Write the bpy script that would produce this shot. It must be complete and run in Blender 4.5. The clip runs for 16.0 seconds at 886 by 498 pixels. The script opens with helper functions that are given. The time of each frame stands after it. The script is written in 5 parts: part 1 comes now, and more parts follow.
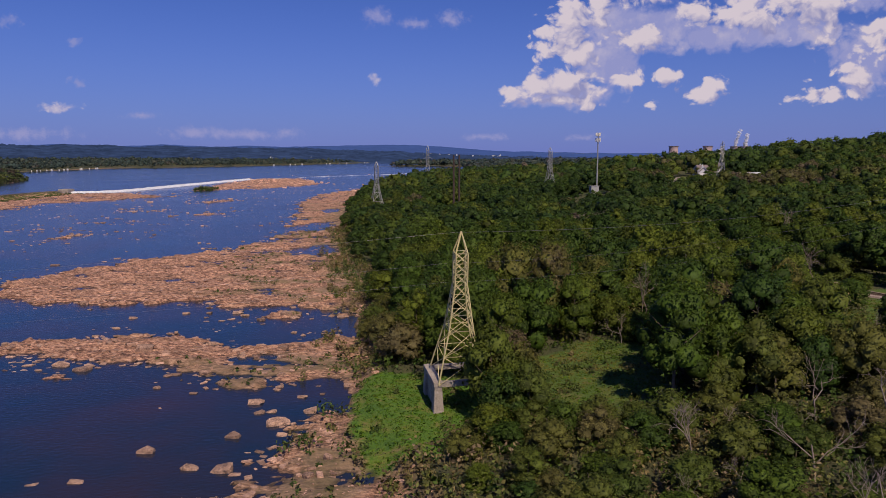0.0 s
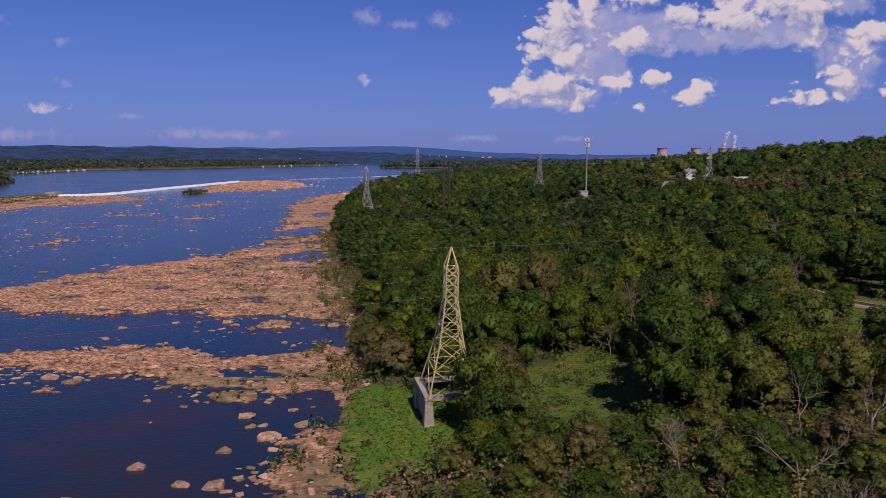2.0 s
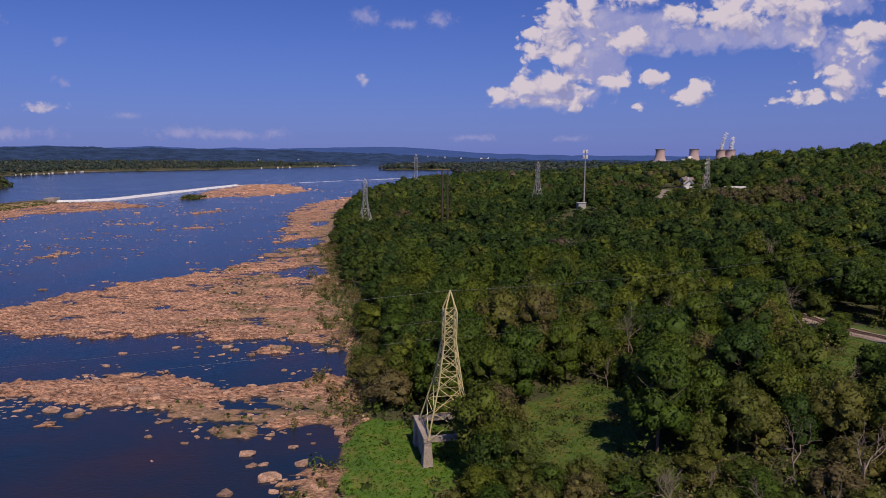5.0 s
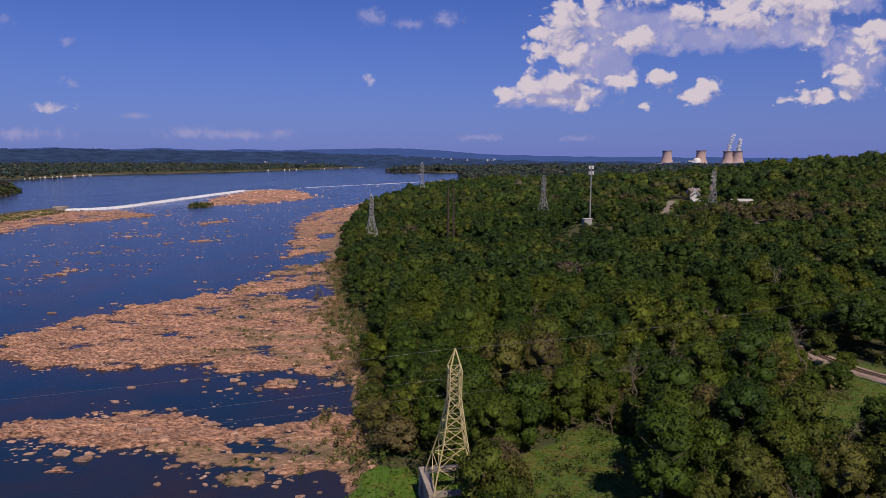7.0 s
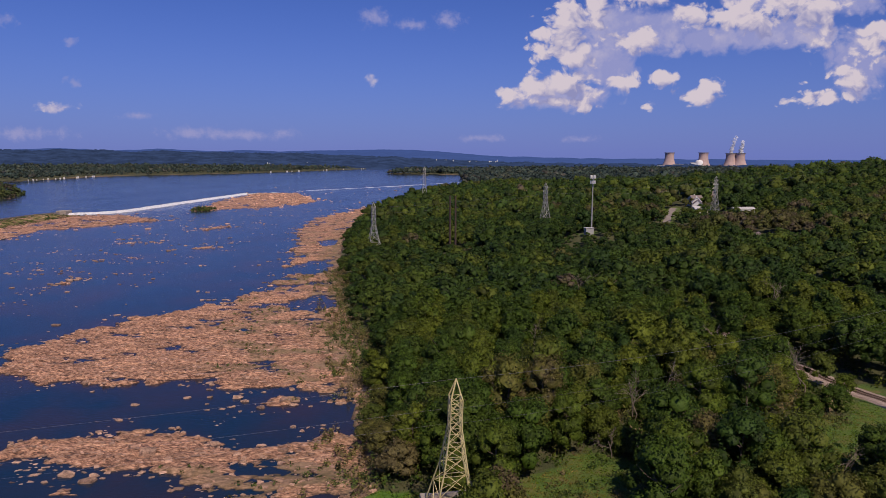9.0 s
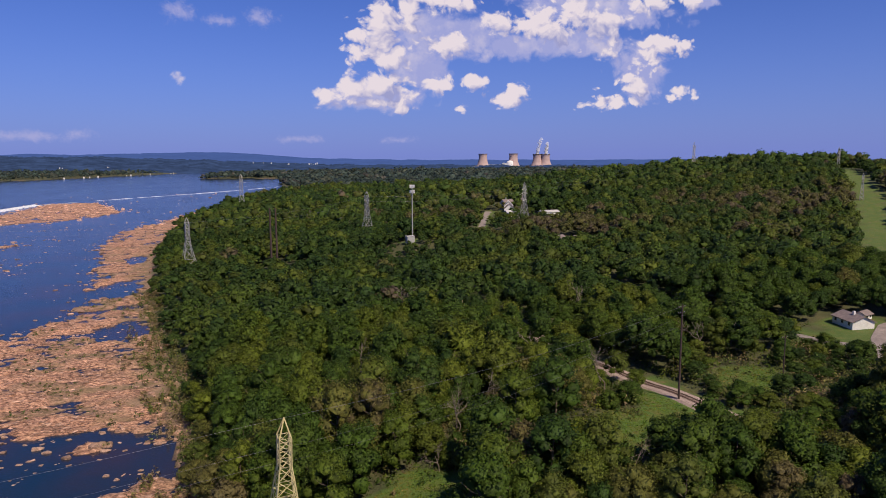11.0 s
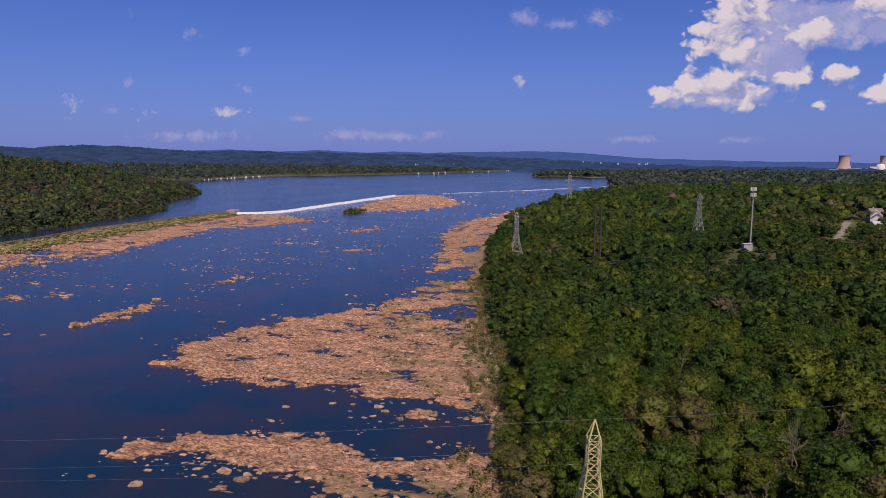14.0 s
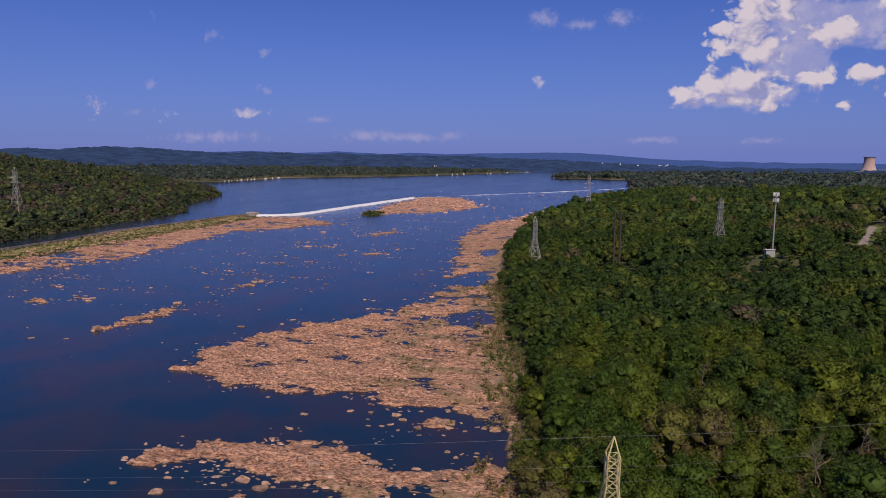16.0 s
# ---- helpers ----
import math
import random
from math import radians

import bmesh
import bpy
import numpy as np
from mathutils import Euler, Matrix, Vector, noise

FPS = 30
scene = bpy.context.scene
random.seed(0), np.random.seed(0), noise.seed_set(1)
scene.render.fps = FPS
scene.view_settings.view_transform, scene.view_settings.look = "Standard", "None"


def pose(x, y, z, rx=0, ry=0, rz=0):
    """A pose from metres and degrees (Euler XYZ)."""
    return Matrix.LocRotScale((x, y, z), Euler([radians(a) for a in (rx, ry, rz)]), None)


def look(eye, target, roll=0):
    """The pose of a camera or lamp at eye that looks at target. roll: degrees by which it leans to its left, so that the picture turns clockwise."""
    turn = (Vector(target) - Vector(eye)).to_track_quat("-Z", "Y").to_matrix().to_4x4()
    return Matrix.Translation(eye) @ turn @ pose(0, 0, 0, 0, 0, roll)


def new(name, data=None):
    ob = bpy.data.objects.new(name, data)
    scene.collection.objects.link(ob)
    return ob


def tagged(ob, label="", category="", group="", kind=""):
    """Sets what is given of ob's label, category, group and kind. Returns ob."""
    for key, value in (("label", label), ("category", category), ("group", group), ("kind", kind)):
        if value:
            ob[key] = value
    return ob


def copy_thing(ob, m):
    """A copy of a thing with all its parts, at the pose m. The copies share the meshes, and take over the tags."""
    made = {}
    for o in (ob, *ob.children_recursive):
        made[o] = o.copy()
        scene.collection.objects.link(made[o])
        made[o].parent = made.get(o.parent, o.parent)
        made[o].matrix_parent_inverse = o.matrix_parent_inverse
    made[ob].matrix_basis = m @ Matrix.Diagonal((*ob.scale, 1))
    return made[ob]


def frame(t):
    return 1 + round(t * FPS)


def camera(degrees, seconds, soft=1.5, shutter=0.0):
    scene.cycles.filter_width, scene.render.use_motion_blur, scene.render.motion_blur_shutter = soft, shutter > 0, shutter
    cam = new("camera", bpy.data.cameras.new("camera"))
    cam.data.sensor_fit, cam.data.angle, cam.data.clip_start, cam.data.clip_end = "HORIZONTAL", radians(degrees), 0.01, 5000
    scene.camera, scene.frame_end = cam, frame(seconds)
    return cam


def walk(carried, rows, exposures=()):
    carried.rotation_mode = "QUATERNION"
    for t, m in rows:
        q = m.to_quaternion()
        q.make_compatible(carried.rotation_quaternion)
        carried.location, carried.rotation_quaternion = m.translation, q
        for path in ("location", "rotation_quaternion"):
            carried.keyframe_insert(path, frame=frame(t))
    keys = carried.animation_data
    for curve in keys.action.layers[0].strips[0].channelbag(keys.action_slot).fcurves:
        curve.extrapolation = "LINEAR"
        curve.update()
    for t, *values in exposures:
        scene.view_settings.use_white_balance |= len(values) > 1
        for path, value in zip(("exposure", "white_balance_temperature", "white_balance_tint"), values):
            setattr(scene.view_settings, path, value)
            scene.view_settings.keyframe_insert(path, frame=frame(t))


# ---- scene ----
cam = camera(65.70, 16.0, soft=0.65)
# seconds, x, y, z, yaw, pitch, roll
ROWS = [
    (0.0, -0.00, 0.00, 46.00, 0.00, -7.90, 0.14),
    (0.5, 0.21, -0.05, 45.91, -0.25, -7.89, 0.11),
    (1.0, -0.06, -0.30, 46.52, -0.59, -7.87, 0.07),
    (1.5, -0.16, -0.39, 47.44, -0.79, -7.80, 0.11),
    (2.0, -0.11, -0.46, 48.46, -0.85, -7.81, 0.07),
    (2.5, -0.10, -0.44, 49.69, -0.86, -7.83, 0.10),
    (3.0, -0.14, -0.34, 50.86, -0.87, -7.83, 0.09),
    (3.5, -0.11, -0.48, 52.20, -0.89, -7.80, 0.12),
    (4.0, -0.24, -0.71, 53.78, -0.87, -7.83, 0.03),
    (4.2, -0.23, -0.71, 54.05, -1.00, -7.83, 0.03),
    (6.3, -0.16, -0.65, 63.00, -0.69, -7.86, 0.02),
    (6.5, -0.15, -0.65, 64.32, -0.55, -7.86, 0.02),
    (7.0, 0.01, -0.45, 66.29, -0.46, -7.85, 0.07),
    (7.5, -0.07, -0.45, 66.97, -0.33, -7.86, 0.02),
    (8.0, -0.06, -0.42, 68.08, -0.19, -7.85, -0.06),
    (8.2, 0.00, -0.57, 68.60, -0.16, -7.84, -0.05),
    (10.3, 0.60, -1.60, 77.35, -2.11, -7.74, 0.11),
    (10.5, 0.75, -2.24, 77.78, -7.61, -7.73, 0.12),
    (10.7, 0.59, -2.50, 77.90, -12.22, -7.75, 0.22),
    (11.0, 0.34, -2.90, 78.08, -15.07, -7.77, 0.37),
    (11.5, 0.13, -3.04, 77.93, -15.96, -7.76, 0.36),
    (12.0, 0.13, -2.80, 77.81, -16.29, -7.78, 0.32),
    (12.2, -0.04, -2.25, 77.69, -15.31, -7.76, 0.19),
    (12.5, -0.29, -1.43, 77.51, -5.35, -7.73, 0.00),
    (12.7, -0.06, -0.95, 77.34, 0.86, -7.74, -0.06),
    (13.0, 0.28, -0.24, 77.09, 4.99, -7.75, -0.15),
    (13.5, 0.17, 0.69, 77.01, 10.13, -7.75, -0.25),
    (13.7, 0.20, 0.90, 76.97, 11.02, -7.75, -0.25),
    (14.0, 0.25, 1.22, 76.91, 11.73, -7.75, -0.24),
    (14.5, 0.07, 1.44, 76.99, 12.49, -7.78, -0.27),
    (15.0, 0.00, 1.59, 77.65, 12.72, -7.73, -0.23),
    (15.5, -0.04, 1.55, 78.24, 13.02, -7.73, -0.23),
    (16.0, 0.08, 1.80, 79.20, 13.26, -7.68, -0.24),
]
EXPOSURES = [(0.0, 0.0, 6500, 11), (10.6, 0.0, 6500, 11), (11.0, 0.32, 6600, 7), (11.5, 0.6, 6850, 0), (12.2, 0.9, 7250, -6), (12.7, 0.88, 7250, -6), (13.0, 0.8, 7000, -2), (13.5, 0.48, 6750, 3), (14.0, 0.1, 6550, 10), (14.5, 0.0, 6500, 11), (16.0, 0.0, 6500, 11)]
walk(cam, [(t, pose(x, y, z, 90 + pitch, roll, yaw)) for t, x, y, z, yaw, pitch, roll in ROWS], EXPOSURES)
# ---- sky, clouds, sun ----
SUN_AZ, SUN_EL = 158.0, 52.0        # degrees clockwise from +y, above the horizon


def build_sky():
    world = bpy.data.worlds.new("sky")
    scene.world = world
    world.use_nodes = True
    nt = world.node_tree
    N, L = nt.nodes, nt.links
    N.clear()

    def val(op, a, b=None, c=None, clamp=False):
        n = N.new("ShaderNodeMath")
        n.operation, n.use_clamp = op, clamp
        for i, v in enumerate((a, b, c)):
            if v is None:
                continue
            if isinstance(v, (int, float)):
                n.inputs[i].default_value = v
            else:
                L.new(v, n.inputs[i])
        return n.outputs[0]

    def mix(fac, a, b, how="MIX"):
        n = N.new("ShaderNodeMix")
        n.data_type, n.blend_type = "RGBA", how
        for i, v in ((0, fac), (6, a), (7, b)):
            if isinstance(v, (int, float)):
                n.inputs[i].default_value = v
            elif isinstance(v, tuple):
                n.inputs[i].default_value = (*v, 1)
            else:
                L.new(v, n.inputs[i])
        return n.outputs[2]

    sky = N.new("ShaderNodeTexSky")
    sky.sky_type, sky.sun_disc = "NISHITA", False
    sky.sun_elevation, sky.sun_rotation = radians(SUN_EL), radians(SUN_AZ)
    sky.air_density, sky.dust_density, sky.ozone_density = 1.0, 0.4, 3.0
    co = N.new("ShaderNodeTexCoord").outputs["Generated"]
    sep = N.new("ShaderNodeSeparateXYZ")
    L.new(co, sep.inputs[0])
    x, y, z = sep.outputs
    ahead = val("MAXIMUM", y, 0.05)
    u, v = val("DIVIDE", x, ahead), val("DIVIDE", z, ahead)

    def fbm(scale, detail, rough, seed, du=0.0, dv=0.0):
        comb = N.new("ShaderNodeCombineXYZ")
        L.new(val("ADD", u, du), comb.inputs[0]), L.new(val("ADD", v, dv), comb.inputs[1])
        comb.inputs[2].default_value = seed
        n = N.new("ShaderNodeTexNoise")
        n.inputs["Scale"].default_value, n.inputs["Detail"].default_value, n.inputs["Roughness"].default_value = scale, detail, rough
        L.new(comb.outputs[0], n.inputs["Vector"])
        return n.outputs["Fac"]

    fine, wisp = fbm(75, 5, 0.6, 4.0), fbm(42, 6, 0.7, 9.0)
    bend_u, bend_v = val("MULTIPLY", val("SUBTRACT", fbm(18, 3, 0.5, 1.0), 0.5), 0.035), val("MULTIPLY", val("SUBTRACT", fbm(18, 3, 0.5, 7.0), 0.5), 0.035)

    def billow(scale, du=0.0, dv=0.0):
        """Rounded heaps, as the tops of cumulus have."""
        comb = N.new("ShaderNodeCombineXYZ")
        L.new(val("ADD", val("ADD", u, bend_u), du), comb.inputs[0]), L.new(val("ADD", val("MULTIPLY", val("ADD", v, bend_v), 1.25), dv), comb.inputs[1])
        n = N.new("ShaderNodeTexVoronoi")
        n.feature = "SMOOTH_F1"
        n.inputs["Scale"].default_value, n.inputs["Smoothness"].default_value = scale, 0.25
        n.inputs["Detail"].default_value, n.inputs["Roughness"].default_value, n.inputs["Lacunarity"].default_value = 2.0, 0.45, 2.3
        L.new(comb.outputs[0], n.inputs["Vector"])
        return n.outputs["Distance"]

    big, big_lit = billow(24), billow(24, -0.009, 0.012)
    knobs, knobs_lit = billow(62), billow(62, -0.010, 0.012)
    lump = val("ADD", val("MULTIPLY", val("SUBTRACT", 0.74, big), 1.5), val("ADD", val("MULTIPLY", val("SUBTRACT", fine, 0.5), 0.7), val("MULTIPLY", val("SUBTRACT", 0.62, knobs), 1.0)))

    def field(blobs, towards=(0.0, 0.0)):
        best = None
        for bu, bv, ru, rv in blobs:
            du = val("MULTIPLY", val("SUBTRACT", u, bu - towards[0]), 1 / ru)
            dv = val("MULTIPLY", val("SUBTRACT", v, bv - towards[1]), 1 / rv)
            d = val("SUBTRACT", 1.0, val("SQRT", val("ADD", val("MULTIPLY", du, du), val("MULTIPLY", dv, dv))))
            best = d if best is None else val("SMOOTH_MAX", best, d, 0.2)
        return best

    def soft(a, gain):
        c = val("MULTIPLY", a, gain, clamp=True)
        return val("MULTIPLY", val("MULTIPLY", c, c), val("SUBTRACT", 3.0, val("MULTIPLY", c, 2.0)))

    heaps = val("MAXIMUM", val("MAXIMUM", field(HEAPS), field(HEAPS2)), field(HEAPS3))
    lightward = val("MAXIMUM", val("MAXIMUM", field(HEAPS, CLOUD_LIT_SIDE), field(HEAPS2, CLOUD_LIT_SIDE)), field(HEAPS3, CLOUD_LIT_SIDE))
    body = val("ADD", val("ADD", heaps, 0.6), lump)
    cover = soft(body, 1.5)
    veil = val("MULTIPLY", soft(val("ADD", val("ADD", field(VEILS), 0.22), val("MULTIPLY", lump, 0.35)), 1.9), 0.94)
    cover2 = soft(val("ADD", val("ADD", field(PUFFS), 0.1), val("MULTIPLY", lump, 0.8)), 1.3)
    faint = val("MULTIPLY", soft(val("ADD", field(FAINT), val("MULTIPLY", lump, 0.9)), 1.0), 0.55)
    cover3 = val("MAXIMUM", faint, val("MULTIPLY", soft(val("ADD", field(WISPS), val("MULTIPLY", val("SUBTRACT", wisp, 0.5), 3.0)), 0.85), 0.8))
    # lumps are painted brighter up-left and towards the rims, greyer within
    emboss = val("ADD", val("MULTIPLY", val("SUBTRACT", big_lit, big), 1.3), val("MULTIPLY", val("SUBTRACT", knobs_lit, knobs), 0.8))
    side = val("MULTIPLY", val("SUBTRACT", val("MAXIMUM", heaps, -0.6), val("MAXIMUM", lightward, -0.6)), 0.75)
    shade = val("ADD", val("ADD", emboss, side), val("ADD", 0.44, val("MULTIPLY", val("SUBTRACT", fbm(11, 3, 0.5, 3.0), 0.42), 1.2)), clamp=True)
    cloud = mix(shade, CLOUD_GREY, CLOUD_WHITE)
    blue = mix(1.0, sky.outputs[0], SKY_TINT, "MULTIPLY")
    # thin haze above the horizon
    low = val("POWER", val("SUBTRACT", 1.0, val("MULTIPLY", val("ABSOLUTE", z), 2.6, clamp=True)), 3.0)
    blue = mix(val("MULTIPLY", low, 0.75), blue, SKY_HAZE)
    front = val("GREATER_THAN", y, 0.06)
    out = mix(val("MULTIPLY", cover3, front), blue, CLOUD_WISP)
    out = mix(val("MULTIPLY", veil, front), out, mix(val("SUBTRACT", val("MULTIPLY", fbm(20, 4, 0.6, 6.0), 2.2), 1.05, clamp=True), CLOUD_VEIL, CLOUD_WHITE))
    out = mix(val("MULTIPLY", val("MULTIPLY", cover2, front), 0.75), out, mix(shade, CLOUD_WISP, CLOUD_WHITE))
    out = mix(val("MULTIPLY", cover, front), out, cloud)
    back = N.new("ShaderNodeBackground")
    back.inputs[1].default_value = SKY_STRENGTH
    L.new(out, back.inputs[0])
    L.new(back.outputs[0], N.new("ShaderNodeOutputWorld").inputs[0])


SKY_STRENGTH = 0.10
SKY_TINT = (0.26, 0.36, 0.80)
SKY_HAZE = (1.55, 1.95, 5.5)
CLOUD_VEIL = (2.9, 3.05, 5.6)
CLOUD_WHITE, CLOUD_GREY, CLOUD_WISP = (6.4, 5.6, 6.2), (2.7, 2.75, 4.9), (3.2, 3.2, 5.6)
CLOUD_LIT_SIDE = (-0.016, 0.018)
# clouds: across and up as slopes seen from the start, half width, half height
HEAPS = [(0.097, 0.088, 0.027, 0.011), (0.130, 0.093, 0.029, 0.017), (0.171, 0.107, 0.030, 0.027), (0.208, 0.094, 0.022, 0.019), (0.170, 0.075, 0.050, 0.007), (0.137, 0.145, 0.014, 0.020), (0.149, 0.170, 0.021, 0.026), (0.180, 0.198, 0.031, 0.031), (0.221, 0.210, 0.028, 0.034), (0.178, 0.142, 0.033, 0.027), (0.212, 0.068, 0.012, 0.006)]
HEAPS2 = [(0.280, 0.160, 0.035, 0.016), (0.317, 0.111, 0.023, 0.010), (0.271, 0.103, 0.031, 0.011), (0.367, 0.081, 0.029, 0.012), (0.387, 0.095, 0.015, 0.010), (0.299, 0.069, 0.010, 0.005), (0.357, 0.193, 0.042, 0.021), (0.418, 0.190, 0.051, 0.025), (0.488, 0.212, 0.054, 0.028), (0.539, 0.197, 0.034, 0.034), (0.616, 0.238, 0.045, 0.021), (0.677, 0.246, 0.032, 0.012)]
HEAPS3 = [(0.637, 0.172, 0.036, 0.016), (0.618, 0.147, 0.029, 0.023), (0.588, 0.112, 0.035, 0.016), (0.553, 0.081, 0.041, 0.011), (0.662, 0.100, 0.026, 0.011), (0.523, 0.103, 0.009, 0.005), (0.280, 0.219, 0.052, 0.021)]
PUFFS = [(-0.099, 0.106, 0.021, 0.014), (0.301, 0.072, 0.015, 0.008), (-0.55, 0.066, 0.042, 0.011), (-0.827, 0.082, 0.018, 0.022), (-0.677, 0.067, 0.038, 0.014)]
FAINT = [(-0.524, 0.102, 0.02, 0.009), (-0.52, 0.157, 0.02, 0.01), (-0.837, 0.058, 0.03, 0.008), (-0.766, 0.068, 0.03, 0.009), (-0.726, 0.112, 0.02, 0.012), (-0.608, 0.188, 0.02, 0.015), (-0.719, 0.23, 0.025, 0.018)]
VEILS = [(0.246, 0.175, 0.060, 0.047), (0.306, 0.178, 0.080, 0.040), (0.396, 0.164, 0.104, 0.022), (0.509, 0.172, 0.079, 0.025), (0.600, 0.130, 0.058, 0.053), (0.170, 0.085, 0.092, 0.024), (0.237, 0.127, 0.051, 0.040), (0.517, 0.222, 0.161, 0.034), (0.709, 0.243, 0.032, 0.011)]
WISPS = [(-0.09, 0.188, 0.026, 0.016), (-0.043, 0.181, 0.03, 0.011), (0.013, 0.185, 0.034, 0.014), (-0.36, 0.031, 0.05, 0.012), (-0.28, 0.028, 0.09, 0.009), (-0.222, 0.032, 0.032, 0.011), (-0.435, 0.056, 0.03, 0.007),
         (0.06, 0.024, 0.04, 0.007), (0.20, 0.022, 0.03, 0.007), (-0.62, 0.03, 0.12, 0.012)]
build_sky()
sun = new("sun", bpy.data.lights.new("sun", "SUN"))
sun.data.energy, sun.data.angle, sun.data.color = 4.1, radians(0.6), (1.0, 0.84, 0.66)
sun.matrix_world = look((500 * math.sin(radians(SUN_AZ)), 500 * math.cos(radians(SUN_AZ)), 500 * math.tan(radians(SUN_EL))), (0, 0, 0))

# ---- materials ----
def material(name, dark, light, scale=1.0, rough=0.9, bump=0.3, bump_scale=None, island=0.0, each=0.0, metal=0.0, grain=6.0, clear=0.0):
    """Two-colour surface with stains at one scale and grain at another; island and each: brightness variation by piece and by object."""
    m = bpy.data.materials.new(name)
    m.use_nodes = True
    nt = m.node_tree
    N, L = nt.nodes, nt.links
    b = N["Principled BSDF"]
    b.inputs["Roughness"].default_value, b.inputs["Metallic"].default_value = rough, metal
    co = N.new("ShaderNodeTexCoord").outputs["Object"]
    geo = N.new("ShaderNodeNewGeometry")
    co = geo.outputs["Position"]

    def noise_at(s, detail):
        n = N.new("ShaderNodeTexNoise")
        n.inputs["Scale"].default_value, n.inputs["Detail"].default_value = s, detail
        n.inputs["Roughness"].default_value = 0.65
        L.new(co, n.inputs["Vector"])
        return n.outputs["Fac"]

    big, small = noise_at(scale, 4), noise_at(scale * grain, 3)
    add = N.new("ShaderNodeMath")
    add.operation = "MULTIPLY_ADD"
    L.new(small, add.inputs[0])
    add.inputs[1].default_value = 0.6
    L.new(big, add.inputs[2])
    ramp = N.new("ShaderNodeMapRange")
    ramp.inputs[1].default_value, ramp.inputs[2].default_value = 0.55, 1.05
    L.new(add.outputs[0], ramp.inputs[0])
    mix = N.new("ShaderNodeMix")
    mix.data_type = "RGBA"
    mix.inputs[6].default_value, mix.inputs[7].default_value = (*dark, 1), (*light, 1)
    L.new(ramp.outputs[0], mix.inputs[0])
    col = mix.outputs[2]
    for amount, src in ((island, geo.outputs["Random Per Island"]), (each, N.new("ShaderNodeObjectInfo").outputs["Random"])):
        if amount:
            r = N.new("ShaderNodeMapRange")
            r.inputs[3].default_value, r.inputs[4].default_value = 1 - amount, 1 + amount
            L.new(src, r.inputs[0])
            h = N.new("ShaderNodeHueSaturation")
            L.new(r.outputs[0], h.inputs["Value"]), L.new(col, h.inputs["Color"])
            col = h.outputs[0]
    L.new(col, b.inputs["Base Color"])
    if bump:
        bn = N.new("ShaderNodeBump")
        bn.inputs["Strength"].default_value, bn.inputs["Distance"].default_value = bump, 0.3 / scale
        L.new(add.outputs[0] if bump_scale is None else noise_at(bump_scale, 5), bn.inputs["Height"])
        L.new(bn.outputs[0], b.inputs["Normal"])
    return m


def leaf_material(name, stops, soft=0.45, grain=1.1, single=False):
    """Foliage: hue by tree (attribute 'tint'), brightness by leaf spray and by noise through the crown, light shining through."""
    m = bpy.data.materials.new(name)
    m.use_nodes = True
    nt = m.node_tree
    N, L = nt.nodes, nt.links
    b = N["Principled BSDF"]
    b.inputs["Roughness"].default_value = 0.6
    b.inputs["Specular IOR Level"].default_value = 0.2
    geo = N.new("ShaderNodeNewGeometry")
    tint = N.new("ShaderNodeAttribute")
    tint.attribute_name = "tint"
    each = N.new("ShaderNodeObjectInfo").outputs["Random"]

    def sums(op, a, c):
        n = N.new("ShaderNodeMath")
        n.operation = op
        for i, v in enumerate((a, c)):
            if isinstance(v, (int, float)):
                n.inputs[i].default_value = v
            else:
                L.new(v, n.inputs[i])
        return n.outputs[0]

    def noise_at(scale, detail):
        n = N.new("ShaderNodeTexNoise")
        n.inputs["Scale"].default_value, n.inputs["Detail"].default_value, n.inputs["Roughness"].default_value = scale, detail, 0.65
        L.new(geo.outputs["Position"], n.inputs["Vector"])
        return n.outputs["Fac"]

    patch, fine = noise_at(grain * 0.28, 2), noise_at(grain, 3)
    place = each if single else tint.outputs["Fac"]
    # a crown's own leaves differ a little in hue
    place = sums("MAXIMUM", sums("MINIMUM", sums("ADD", place, sums("MULTIPLY", sums("SUBTRACT", patch, 0.5), 0.14)), 0.995), 0.0)
    ramp = N.new("ShaderNodeValToRGB")
    el = ramp.color_ramp.elements
    while len(el) < len(stops):
        el.new(0.5)
    for e, (p, c) in zip(el, stops):
        e.position, e.color = p, (*c, 1)
    L.new(place, ramp.inputs[0])
    spray = sums("ADD", sums("MULTIPLY", geo.outputs["Random Per Island"], 0.95), 0.46)
    value = sums("MULTIPLY", spray, sums("ADD", sums("MULTIPLY", fine, 1.5), 0.42))
    h = N.new("ShaderNodeHueSaturation")
    L.new(value, h.inputs["Value"]), L.new(ramp.outputs[0], h.inputs["Color"])
    L.new(h.outputs[0], b.inputs["Base Color"])
    bn = N.new("ShaderNodeBump")
    bn.inputs["Strength"].default_value, bn.inputs["Distance"].default_value = 0.55, 0.5 / grain
    L.new(fine, bn.inputs["Height"])
    L.new(bn.outputs[0], b.inputs["Normal"])
    t = N.new("ShaderNodeBsdfTranslucent")
    L.new(h.outputs[0], t.inputs[0])
    mx = N.new("ShaderNodeMixShader")
    mx.inputs[0].default_value = soft
    L.new(b.outputs[0], mx.inputs[1]), L.new(t.outputs[0], mx.inputs[2])
    L.new(mx.outputs[0], N["Material Output"].inputs[0])
    return m


